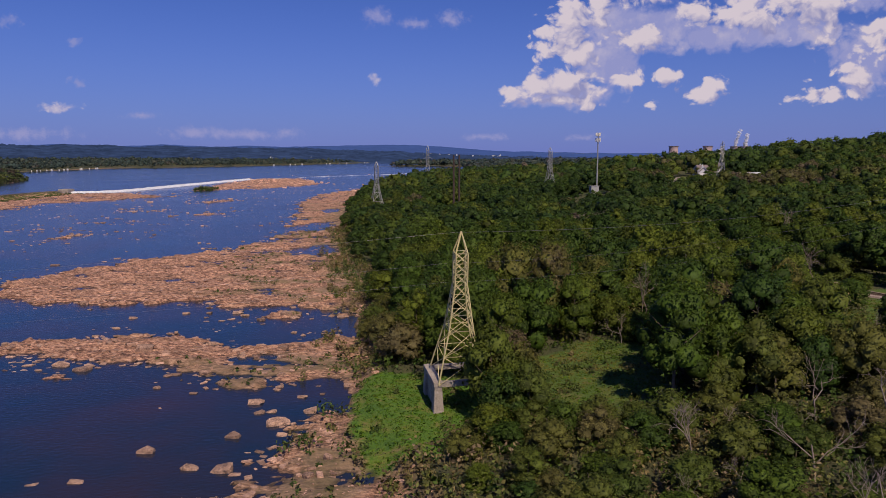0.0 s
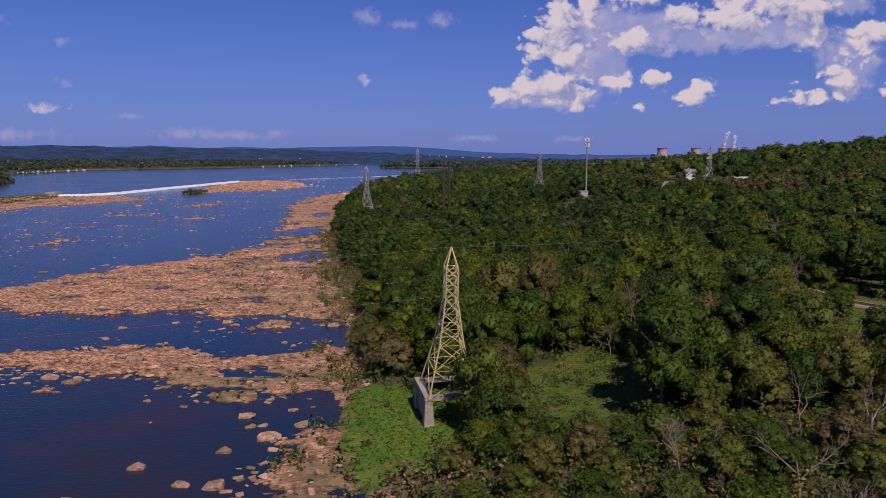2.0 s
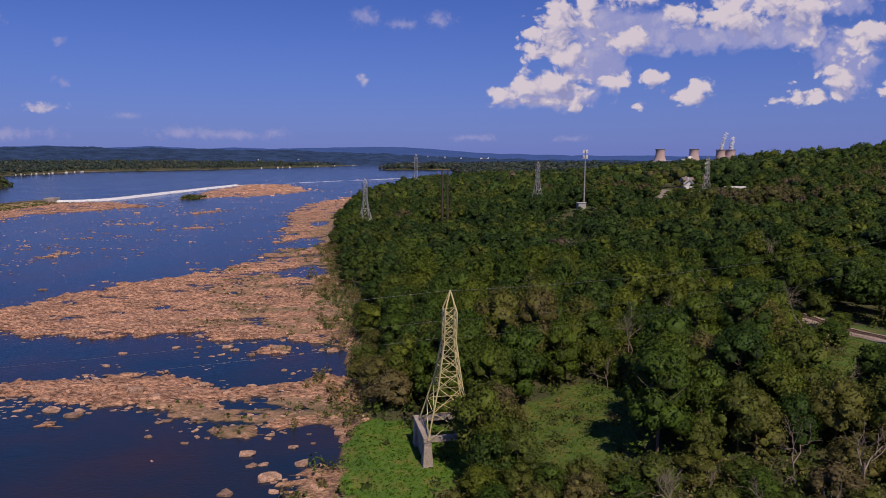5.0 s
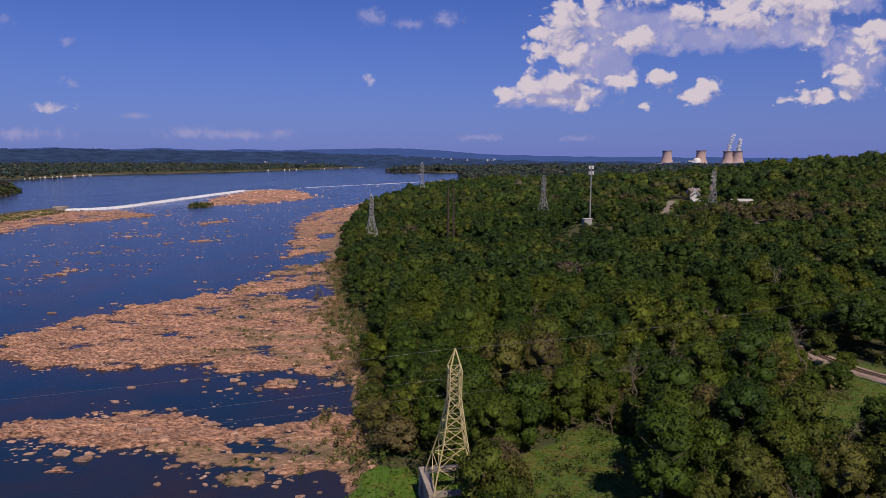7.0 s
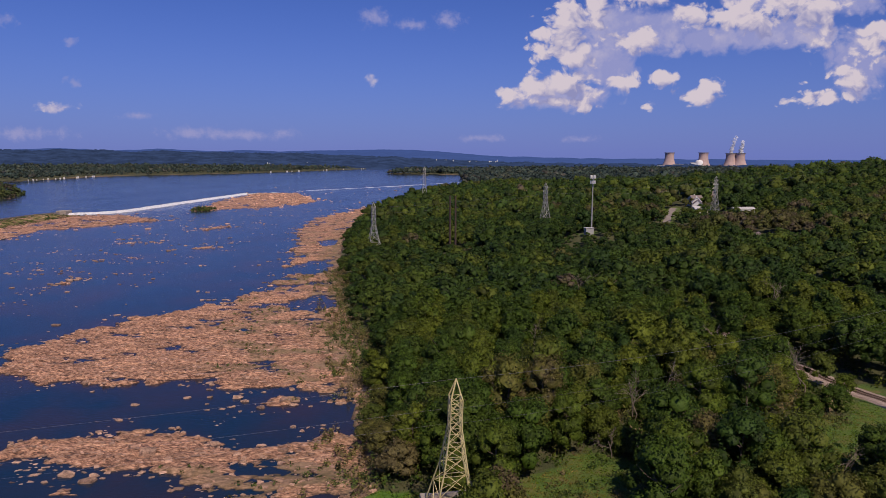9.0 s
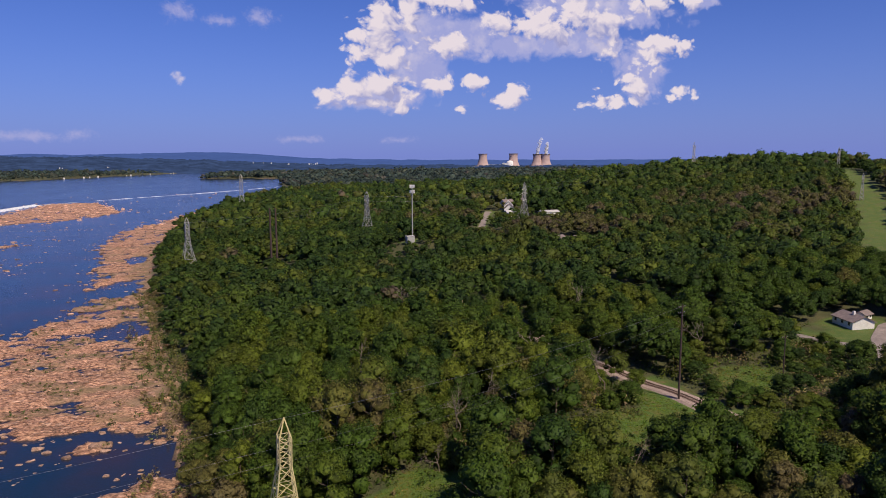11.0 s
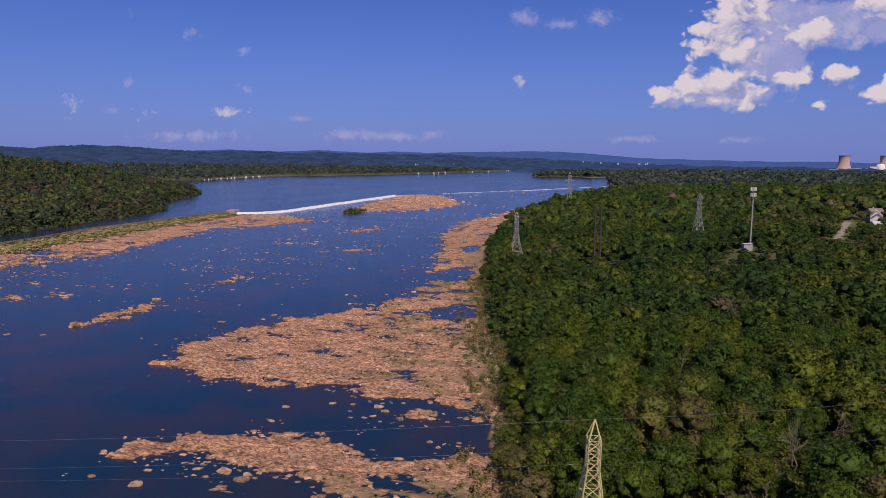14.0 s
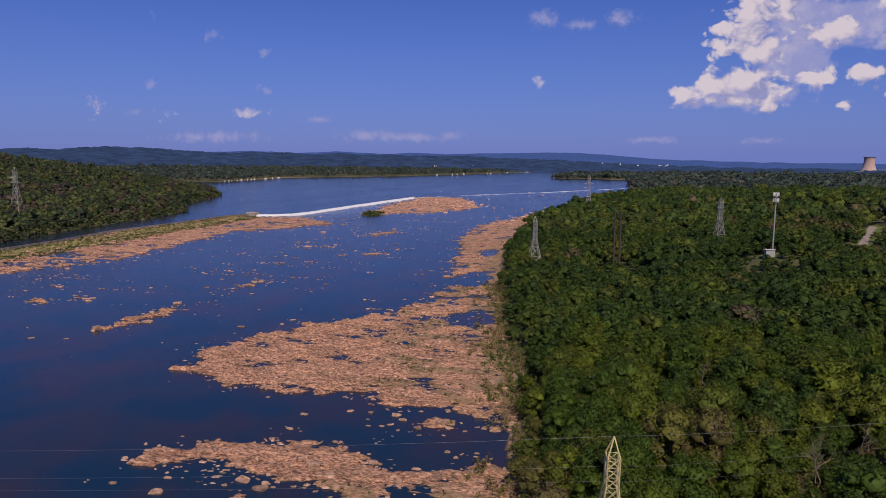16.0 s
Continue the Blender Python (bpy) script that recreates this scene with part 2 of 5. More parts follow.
def water_material():
    m = bpy.data.materials.new("river_water")
    m.use_nodes = True
    nt = m.node_tree
    N, L = nt.nodes, nt.links
    b = N["Principled BSDF"]
    b.inputs["IOR"].default_value = 1.33
    geo = N.new("ShaderNodeNewGeometry")

    def noise_at(s, detail, stretch):
        mp = N.new("ShaderNodeMapping")
        mp.inputs["Scale"].default_value = (s, s * stretch, s)
        L.new(geo.outputs["Position"], mp.inputs[0])
        n = N.new("ShaderNodeTexNoise")
        n.inputs["Scale"].default_value, n.inputs["Detail"].default_value = 1.0, detail
        L.new(mp.outputs[0], n.inputs["Vector"])
        return n.outputs["Fac"]

    tone = N.new("ShaderNodeValToRGB")
    tone.color_ramp.elements[0].position, tone.color_ramp.elements[0].color = 0.38, (0.006, 0.022, 0.046, 1)
    tone.color_ramp.elements[1].position, tone.color_ramp.elements[1].color = 0.75, (0.036, 0.020, 0.022, 1)
    L.new(noise_at(0.03, 5, 1.0), tone.inputs[0])
    L.new(tone.outputs[0], b.inputs["Base Color"])
    r = N.new("ShaderNodeMapRange")
    r.inputs[3].default_value, r.inputs[4].default_value = 0.05, 0.22
    L.new(noise_at(0.012, 4, 0.5), r.inputs[0])
    L.new(r.outputs[0], b.inputs["Roughness"])
    bn = N.new("ShaderNodeBump")
    bn.inputs["Strength"].default_value, bn.inputs["Distance"].default_value = 0.32, 0.25
    L.new(noise_at(0.9, 3, 1.6), bn.inputs["Height"])
    L.new(bn.outputs[0], b.inputs["Normal"])
    return m


GREENS = [(0.0, (0.034, 0.066, 0.012)), (0.2, (0.058, 0.098, 0.012)), (0.38, (0.044, 0.078, 0.014)), (0.56, (0.074, 0.112, 0.014)), (0.74, (0.112, 0.138, 0.016)), (0.90, (0.080, 0.104, 0.016)), (0.96, (0.125, 0.118, 0.030)), (1.0, (0.128, 0.094, 0.058))]
M_LEAF = leaf_material("foliage", GREENS, single=True)
M_LEAF_WOOD = leaf_material("wood_foliage", GREENS)
M_LEAF_DRY = leaf_material("dry_foliage", [(0.0, (0.050, 0.080, 0.014)), (0.3, (0.085, 0.110, 0.020)), (0.55, (0.115, 0.120, 0.026)), (0.8, (0.125, 0.120, 0.032)), (1.0, (0.140, 0.112, 0.055))], single=True)
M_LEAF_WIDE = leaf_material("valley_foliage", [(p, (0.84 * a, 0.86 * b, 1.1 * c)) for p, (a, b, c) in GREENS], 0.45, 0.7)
# distance haze is painted into the next two as bluer, greyer greens
M_LEAF_MID = leaf_material("haze_tinted_foliage", [(0.0, (0.036, 0.056, 0.030)), (0.4, (0.058, 0.082, 0.032)), (0.7, (0.100, 0.115, 0.034)), (0.85, (0.078, 0.066, 0.046)), (1.0, (0.10, 0.072, 0.06))], 0.4, 0.4)
M_LEAF_FAR = leaf_material("haze_tinted_far_foliage", [(0.0, (0.036, 0.056, 0.050)), (0.5, (0.052, 0.076, 0.060)), (0.85, (0.080, 0.092, 0.064)), (1.0, (0.080, 0.072, 0.064))], 0.35, 0.2)
M_GRASS_LEAF = leaf_material("grass_blades", [(0.0, (0.055, 0.130, 0.009)), (0.4, (0.090, 0.165, 0.010)), (0.7, (0.130, 0.145, 0.018)), (1.0, (0.22, 0.16, 0.05))], 0.5)
M_SHRUB = leaf_material("shrub_leaves", [(0.0, (0.05, 0.09, 0.02)), (0.6, (0.09, 0.11, 0.03)), (1.0, (0.16, 0.13, 0.06))])
M_SCRUB = leaf_material("dry_scrub_leaves", [(0.0, (0.08, 0.12, 0.03)), (0.4, (0.14, 0.15, 0.04)), (0.7, (0.21, 0.16, 0.07)), (1.0, (0.27, 0.20, 0.12))])
M_BARK = material("bark", (0.07, 0.05, 0.035), (0.17, 0.13, 0.10), 0.8)
M_DEADWOOD = material("bleached_wood", (0.16, 0.12, 0.10), (0.32, 0.26, 0.215), 0.8)
M_ROCK = material("river_rock", (0.15, 0.076, 0.052), (0.68, 0.43, 0.30), 0.6, bump=0.7, island=0.55, each=0.3, grain=6)
M_BOULDER = material("weathered_boulder", (0.095, 0.056, 0.042), (0.56, 0.35, 0.24), 0.9, bump=0.9, each=0.3, grain=4)
M_CONCRETE = material("weathered_concrete", (0.22, 0.18, 0.15), (0.42, 0.36, 0.31), 0.5)
M_STEEL = material("painted_lattice_steel", (0.46, 0.38, 0.17), (0.66, 0.57, 0.30), 0.6, rough=0.55, bump=0.1)
M_GALV = material("galvanised_steel", (0.30, 0.29, 0.27), (0.46, 0.45, 0.43), 0.6, rough=0.45, bump=0.1, metal=0.3)
M_WIRE = material("aluminium_wire", (0.16, 0.15, 0.16), (0.24, 0.23, 0.24), 0.5, rough=0.4, bump=0.0, metal=0.5)
M_POLE = material("creosoted_wood", (0.035, 0.022, 0.02), (0.08, 0.05, 0.045), 0.9)
M_WATER = water_material()
M_FOAM = material("white_water", (0.36, 0.38, 0.42), (0.92, 0.92, 0.93), 0.5, bump=0.8)

M_RAIL = material("rusty_rail", (0.10, 0.055, 0.04), (0.20, 0.13, 0.10), 2.0, rough=0.6, bump=0.1, metal=0.4)
M_BALLAST = material("track_ballast", (0.20, 0.14, 0.12), (0.42, 0.33, 0.28), 1.2, bump=0.6)
M_TIE = material("weathered_tie", (0.09, 0.06, 0.05), (0.17, 0.12, 0.10), 1.0)
M_ROAD = material("worn_asphalt", (0.16, 0.13, 0.12), (0.30, 0.25, 0.23), 0.3)
M_SIDING = material("white_siding", (0.62, 0.60, 0.57), (0.80, 0.78, 0.75), 0.4, bump=0.1)
M_SIDING_GREY = material("grey_siding", (0.28, 0.28, 0.27), (0.40, 0.40, 0.38), 0.4, bump=0.1)
M_ROOF = material("grey_shingle", (0.13, 0.10, 0.10), (0.24, 0.19, 0.18), 0.8)
M_ROOF_PALE = material("pale_metal_roof", (0.36, 0.34, 0.33), (0.56, 0.54, 0.53), 0.4, rough=0.5, bump=0.1)
M_GLASS = material("window_glass", (0.02, 0.025, 0.03), (0.04, 0.045, 0.05), 0.4, rough=0.08, bump=0.0)
M_BRICK = material("red_brick_wall", (0.22, 0.10, 0.07), (0.36, 0.18, 0.13), 0.8)
M_TOWER = material("cooling_tower_concrete", (0.36, 0.25, 0.225), (0.50, 0.37, 0.335), 0.05, bump=0.0)
M_MASONRY = material("dam_masonry", (0.10, 0.085, 0.08), (0.24, 0.20, 0.18), 0.15)


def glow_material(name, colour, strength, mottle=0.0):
    """Distance haze put in as blue emission, with woods and fields as faint patches."""
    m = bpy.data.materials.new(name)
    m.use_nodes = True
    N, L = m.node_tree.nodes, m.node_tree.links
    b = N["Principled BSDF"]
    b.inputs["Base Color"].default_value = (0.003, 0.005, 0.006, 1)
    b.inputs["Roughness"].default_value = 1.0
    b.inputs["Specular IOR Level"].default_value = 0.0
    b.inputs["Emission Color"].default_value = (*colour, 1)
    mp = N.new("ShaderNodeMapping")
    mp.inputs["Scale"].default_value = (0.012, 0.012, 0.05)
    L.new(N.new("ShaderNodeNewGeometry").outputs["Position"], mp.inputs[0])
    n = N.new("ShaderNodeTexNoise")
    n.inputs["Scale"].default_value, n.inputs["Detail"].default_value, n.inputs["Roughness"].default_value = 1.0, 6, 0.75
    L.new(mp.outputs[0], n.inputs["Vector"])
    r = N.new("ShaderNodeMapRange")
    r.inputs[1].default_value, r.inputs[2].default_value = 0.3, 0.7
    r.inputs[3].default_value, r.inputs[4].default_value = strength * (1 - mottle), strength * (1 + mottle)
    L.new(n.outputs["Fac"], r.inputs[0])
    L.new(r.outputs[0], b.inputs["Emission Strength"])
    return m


def vapour_material():
    m = bpy.data.materials.new("white_vapour")
    m.use_nodes = True
    nt = m.node_tree
    b = nt.nodes["Principled BSDF"]
    b.inputs["Base Color"].default_value, b.inputs["Roughness"].default_value = (0.9, 0.9, 0.9, 1), 1.0
    b.inputs["Alpha"].default_value = 0.3
    return m


M_VAPOUR = vapour_material()
# ---- plan of the land ----
def lattice(ix, iy, seed):
    h = (ix.astype(np.int64) * 374761393 + iy.astype(np.int64) * 668265263 + seed * 974711) & 0xFFFFFFFF
    h = ((h ^ (h >> 13)) * 1274126177) & 0xFFFFFFFF
    return ((h ^ (h >> 16)) & 0xFFFF) / 65535.0


def vnoise(x, y, seed=0):
    x, y = np.asarray(x, float), np.asarray(y, float)
    ix, iy = np.floor(x), np.floor(y)
    fx, fy = x - ix, y - iy
    fx, fy = fx * fx * (3 - 2 * fx), fy * fy * (3 - 2 * fy)
    a, b, c, d = lattice(ix, iy, seed), lattice(ix + 1, iy, seed), lattice(ix, iy + 1, seed), lattice(ix + 1, iy + 1, seed)
    return a + (b - a) * fx + (c - a) * fy + (a - b - c + d) * fx * fy


def fbm(x, y, seed=0, octaves=4):
    total, amp = 0.0, 0.5
    for o in range(octaves):
        total = total + amp * (vnoise(x * 2 ** o, y * 2 ** o, seed + 17 * o) - 0.5)
        amp *= 0.55
    return total * 2      # about -1 to 1


def sdist(x, y, poly):
    """Signed distance to a closed outline, positive inside."""
    x, y = np.asarray(x, float), np.asarray(y, float)
    best, inside = np.full(x.shape, 1e9), np.zeros(x.shape, bool)
    for (ax, ay), (bx, by) in zip(poly, poly[1:] + poly[:1]):
        dx, dy = bx - ax, by - ay
        k = np.clip(((x - ax) * dx + (y - ay) * dy) / (dx * dx + dy * dy), 0, 1)
        best = np.minimum(best, np.hypot(x - ax - k * dx, y - ay - k * dy))
        if dy:
            cross = ((ay > y) != (by > y)) & (x < ax + (y - ay) / dy * dx)
            inside ^= cross
    return np.where(inside, best, -best)


def smooth(a, b, v):
    v = np.clip((v - a) / (b - a), 0, 1)
    return v * v * (3 - 2 * v)


SHORE_Y = [-5000, 40, 87, 110, 124, 160, 194, 234, 300, 420, 524, 650, 774, 1023, 1218, 1436, 1500, 1700, 2560, 3000, 5000]
SHORE_X = [60, 8, -5, -13, -16, -23, -26, -32, -44, -68, -80, -86, -84, -54, -17, 45, 110, 62, 75, 120, 160]
WEST_BANK = [(-620, -5000), (-560, 350), (-525, 480), (-584, 880), (-650, 960), (-758, 1250), (-900, 1420), (-1600, 1500), (-6000, 1500), (-6000, -5000)]
FAR_BANK = [(-1130, 1880), (-1150, 2300), (-783, 2690), (-324, 3650), (200, 3800), (200, 6000), (-6000, 6000), (-6000, 1750), (-1700, 1750)]
POINT = [(-215, 2600), (80, 2570), (200, 2800), (200, 3100), (-150, 2800)]
SHELVES = [
    [(-150, 219), (-159, 249), (-148, 285), (-128, 300), (-110, 319), (-99, 364), (-96, 418), (-60, 425), (0, 330), (0, 200), (-34, 199), (-48, 206), (-62, 202), (-76, 215), (-84, 209), (-104, 207), (-120, 210), (-141, 211)],
    [(-118, 146), (-119, 155), (-101, 161), (-92, 166), (-85, 176), (-70, 171), (-60, 164), (-49, 158), (-36, 164), (-27, 170), (0, 165), (0, 120), (-17, 124), (-26, 133), (-41, 129), (-46, 138), (-58, 140), (-64, 145), (-76, 142), (-90, 150)],
    [(-36, 86), (-34, 96), (-27, 104), (-24, 113), (-17, 122), (0, 120), (30, 60), (-10, 60), (-30, 78)],
    [(-98, 420), (-112, 512), (-137, 661), (-138, 777), (-62, 1130), (-28, 1380), (40, 1490), (140, 1490), (0, 1200), (-40, 1000), (-70, 780), (-70, 520), (-50, 416)],
    [(-400, 330), (-375, 404), (-354, 436), (-362, 516), (-376, 651), (-331, 694), (-310, 760), (-380, 830), (-472, 810), (-474, 600), (-462, 440), (-470, 330)],
    [(-315, 880), (-214, 967), (-190, 1080), (-270, 1300), (-350, 1290), (-340, 1000)],
]
ISLETS = [(-222, 268, -216, 308, 3.5), (-217, 350, -210, 398, 3.5), (-120, 434, -97, 440, 6), (-229, 662, -215, 690, 5), (-225, 469, -216, 474, 3), (-300, 310, -285, 322, 4), (-330, 335, -318, 345, 4),
          (-85, 160, -70, 168, 5), (-98, 152, -78, 143, 3), (-60, 180, -46, 190, 3), (-200, 520, -180, 530, 2), (-260, 560, -240, 566, 2), (-110, 470, -96, 480, 5)]
POOLS = [(-60, 325, 15, 22), (-83, 435, 13, 30), (-109, 395, 13, 14), (-92, 560, 10, 30), (-27, 117, 5, 2.5)]
BERM = [(-470, 240), (-466, 520), (-475, 600), (-466, 676), (-458, 800)]
CLEARINGS = [
    [(-18, 118), (-16, 134), (-4, 134), (8, 127), (7, 112), (3, 104), (-2, 94), (-9, 92), (-14, 101)],
    [(15, 134), (34, 148), (44, 140), (38, 117), (30, 103), (18, 100), (14, 116)],
    [(44, 138), (60, 150), (96, 158), (106, 152), (108, 136), (86, 131), (60, 130)],
    [(128, 165), (136, 176), (150, 172), (152, 158), (136, 150), (128, 154)],
    [(90, 140), (98, 157), (107, 168), (116, 153), (117, 142), (104, 136)],
]
RAIL = [(86, 330), (99, 230), (106, 190), (111.3, 165), (114.5, 146), (118.5, 128), (125, 100), (140, 60)]
DEAD = [(95, 170, 17), (56, 165, 19), (47, 158, 17), (33, 88, 12), (47, 82, 14), (62, 92, 16), (54, 96, 13), (44, 66, 13), (38, 142, 9), (66, 76, 13), (60, 290, 17), (78, 124, 12), (70, 88, 15), (85, 205, 16), (120, 240, 18), (30, 210, 17), (140, 190, 15), (30, 74, 8), (36, 80, 7), (50, 74, 8), (58, 70, 9), (40, 94, 8), (66, 84, 9), (28, 96, 7), (72, 80, 8)]
ROAD = [(150, 290), (168, 225), (179, 197), (186, 183), (190, 170), (195, 150), (206, 118), (230, 60)]
HILL_ROAD = [(164, 498), (190, 562), (214, 622)]
YARDS = [(206, 190, 17), (193, 179, 9), (226, 602, 20), (239, 539, 20), (204, 415, 18), (100, 445, 9)]
# lines towards the camera where trees are kept low to show what stands behind
SIGHT_LINES = [(142, 160, 126, 142), (204, 188, 172, 158), (112, 155, 104, 144), (9, 450, 8, 405), (196, 182, 160, 149), (226, 602, 186, 490), (241, 540, 218, 480), (206, 416, 198, 400), (166, 503, 148, 435), (100, 445, 80, 380)]
RIGHT_OF_WAY = [(285, 246), (360, 325), (420, 384), (475, 440), (560, 540), (640, 640)]


def near_line(x, y, line):
    best = np.full(np.shape(x), 1e9)
    for (ax, ay), (bx, by) in zip(line, line[1:]):
        dx, dy = bx - ax, by - ay
        k = np.clip(((x - ax) * dx + (y - ay) * dy) / (dx * dx + dy * dy), 0, 1)
        best = np.minimum(best, np.hypot(x - ax - k * dx, y - ay - k * dy))
    return best


def land(x, y):
    """Distance inland from the nearest bank, negative over the river."""
    d = x - np.interp(y, SHORE_Y, SHORE_X) + 5 * fbm(x / 30, y / 30, 3)
    for bank in (WEST_BANK, FAR_BANK, POINT):
        d = np.maximum(d, sdist(x, y, bank) + 12 * fbm(x / 60, y / 60, 5))
    return d


def hills(x, y):
    east = 40 * np.exp(-((x - 640) / 290) ** 2 - ((y - 700) / 400) ** 2)
    west = 60 * np.exp(-((x + 1280) / 430) ** 2 - ((y - 1020) / 560) ** 2)
    knoll = 9 * np.exp(-((x - 100) ** 2 + (y - 445) ** 2) / 32 ** 2)
    beyond = (13 + 9 * fbm(x / 420, y / 420, 71)) * smooth(60, 1100, sdist(x, y, FAR_BANK))
    return east + west + knoll + beyond


def shelf(x, y):
    """Rock shelf cover: positive where rock stands out of the water."""
    d = np.full(np.shape(x), -1e3)
    for s in SHELVES:
        d = np.maximum(d, sdist(x, y, s))
    for ax, ay, bx, by, r in ISLETS:
        d = np.maximum(d, r - near_line(x, y, [(ax, ay), (bx, by)]))
    return d


def breaks(x, y):
    """Where water cuts into the shelves."""
    b = 3.0 * smooth(310, 350, y) * smooth(560, 470, y) + 2.6 * smooth(-300, -330, x) * smooth(-458, -436, x)
    for px, py, rx, ry in POOLS:
        b = b + 9.0 * smooth(1.3, 0.5, np.hypot((x - px) / rx, (y - py) / ry))
    return b


def ground(x, y, fine=True):
    x, y = np.asarray(x, float), np.asarray(y, float)
    d = land(x, y)
    up = smooth(-1, 7, d) * 2.6 + np.clip(d - 5, 0, 320) * 0.058 * (1 - 0.85 * smooth(780, 1300, y)) + hills(x, y) * smooth(0, 200, d)
    up = up + smooth(6, 40, d) * fbm(x / 40, y / 40, 11) * 1.6
    flat = smooth(-9, 3, sdist(x, y, CLEARINGS[0]))
    up = up - flat * np.maximum(up - 1.9, 0)
    bed = -1.4 + 0.6 * fbm(x / 20, y / 20, 7)
    s = shelf(x, y)
    rag = fbm(x / 14, y / 5.5, 21, 5)
    cover = smooth(-2.0, 3.0, s.clip(-30, 9) * 0.8 + 7.5 * rag + 4.0 * fbm(x / 4.5, y / 2.2, 27, 3) - 0.4 - breaks(x, y))
    steps = fbm(x / 5, y / 1.9, 23, 3)
    rough = fbm(x / 1.7, y / 1.0, 25, 2)
    rock = bed + cover * (1.84 + 0.8 * np.round(rag * 3) / 3 + 0.8 * steps + 0.42 * rough)
    low = np.maximum(np.where(s > -12, rock, bed), -2 + 4.5 * smooth(24, 4, near_line(x, y, BERM)))
    return np.where(d > -1, np.maximum(up, np.where(d < 6, low, -9)), np.maximum(low, -3 + smooth(-30, -1, d) * 1.6))


def axis(parts):
    out = []
    for a, b, step in parts:
        out += list(np.arange(a, b, step))
    return np.array(out + [parts[-1][1]])


def mesh_from(name, verts, faces, mat, smooth_shade=False, normals=None):
    me = bpy.data.meshes.new(name)
    verts = np.asarray(verts, np.float32)
    faces = np.asarray(faces, np.int32)
    k = faces.shape[1]
    me.vertices.add(len(verts))
    me.vertices.foreach_set("co", verts.ravel())
    me.loops.add(faces.size)
    me.loops.foreach_set("vertex_index", faces.ravel())
    me.polygons.add(len(faces))
    me.polygons.foreach_set("loop_start", np.arange(0, faces.size, k, dtype=np.int32))
    me.polygons.foreach_set("use_smooth", np.full(len(faces), smooth_shade))
    me.update(calc_edges=True)
    if normals is not None:
        me.normals_split_custom_set_from_vertices(np.asarray(normals, np.float32))
    if mat:
        me.materials.append(mat)
    return me


def ground_material():
    """Rock near the water, leaf litter and grass inland, by the plan's own height."""
    m = bpy.data.materials.new("ground_surface")
    m.use_nodes = True
    nt = m.node_tree
    N, L = nt.nodes, nt.links
    b = N["Principled BSDF"]
    b.inputs["Roughness"].default_value = 0.92
    geo = N.new("ShaderNodeNewGeometry")

    def noise_at(sx, sy, detail):
        mp = N.new("ShaderNodeMapping")
        mp.inputs["Scale"].default_value = (sx, sy, sx)
        L.new(geo.outputs["Position"], mp.inputs[0])
        n = N.new("ShaderNodeTexNoise")
        n.inputs["Scale"].default_value, n.inputs["Detail"].default_value, n.inputs["Roughness"].default_value = 1.0, detail, 0.7
        L.new(mp.outputs[0], n.inputs["Vector"])
        return n.outputs["Fac"]

    def ramp(src, stops):
        r = N.new("ShaderNodeValToRGB")
        el = r.color_ramp.elements
        while len(el) < len(stops):
            el.new(0.5)
        for e, (p, c) in zip(el, stops):
            e.position, e.color = p, (*c, 1)
        L.new(src, r.inputs[0])
        return r.outputs[0]

    def mix(fac, a, c):
        n = N.new("ShaderNodeMix")
        n.data_type = "RGBA"
        L.new(fac, n.inputs[0]), L.new(a, n.inputs[6]), L.new(c, n.inputs[7])
        return n.outputs[2]

    def attr(name):
        n = N.new("ShaderNodeAttribute")
        n.attribute_name = name
        return n.outputs["Fac"]

    stone = noise_at(0.8, 2.0, 9)
    rock = ramp(stone, [(0.38, (0.055, 0.028, 0.020)), (0.46, (0.22, 0.106, 0.066)), (0.54, (0.46, 0.25, 0.155)), (0.68, (0.76, 0.47, 0.315))])
    patch = noise_at(0.15, 0.15, 6)
    soil = ramp(patch, [(0.3, (0.045, 0.055, 0.016)), (0.55, (0.075, 0.075, 0.028)), (0.75, (0.12, 0.095, 0.05))])
    turf = ramp(noise_at(0.25, 0.25, 7), [(0.3, (0.055, 0.135, 0.009)), (0.48, (0.090, 0.185, 0.012)), (0.58, (0.140, 0.180, 0.020)), (0.70, (0.25, 0.17, 0.08))])
    weed = ramp(patch, [(0.3, (0.10, 0.095, 0.035)), (0.48, (0.20, 0.145, 0.08)), (0.7, (0.36, 0.24, 0.155))])
    worn = N.new("ShaderNodeHueSaturation")
    dim = N.new("ShaderNodeMapRange")
    dim.inputs[1].default_value, dim.inputs[2].default_value, dim.inputs[3].default_value, dim.inputs[4].default_value = 0.36, 0.60, 0.74, 1.3
    L.new(noise_at(0.06, 0.14, 5), dim.inputs[0])
    L.new(dim.outputs[0], worn.inputs["Value"]), L.new(rock, worn.inputs["Color"])
    rock = worn.outputs[0]
    col = mix(attr("weedy"), rock, weed)
    col = mix(attr("inland"), col, soil)
    col = mix(attr("turf"), col, turf)
    wet = N.new("ShaderNodeMapRange")
    sep = N.new("ShaderNodeSeparateXYZ")
    L.new(geo.outputs["Position"], sep.inputs[0])
    wet.inputs[1].default_value, wet.inputs[2].default_value, wet.inputs[3].default_value, wet.inputs[4].default_value = 0.02, 0.2, 0.35, 1.0
    L.new(sep.outputs[2], wet.inputs[0])
    h = N.new("ShaderNodeHueSaturation")
    L.new(wet.outputs[0], h.inputs["Value"]), L.new(col, h.inputs["Color"])
    L.new(h.outputs[0], b.inputs["Base Color"])
    bn = N.new("ShaderNodeBump")
    bn.inputs["Strength"].default_value, bn.inputs["Distance"].default_value = 0.9, 0.8
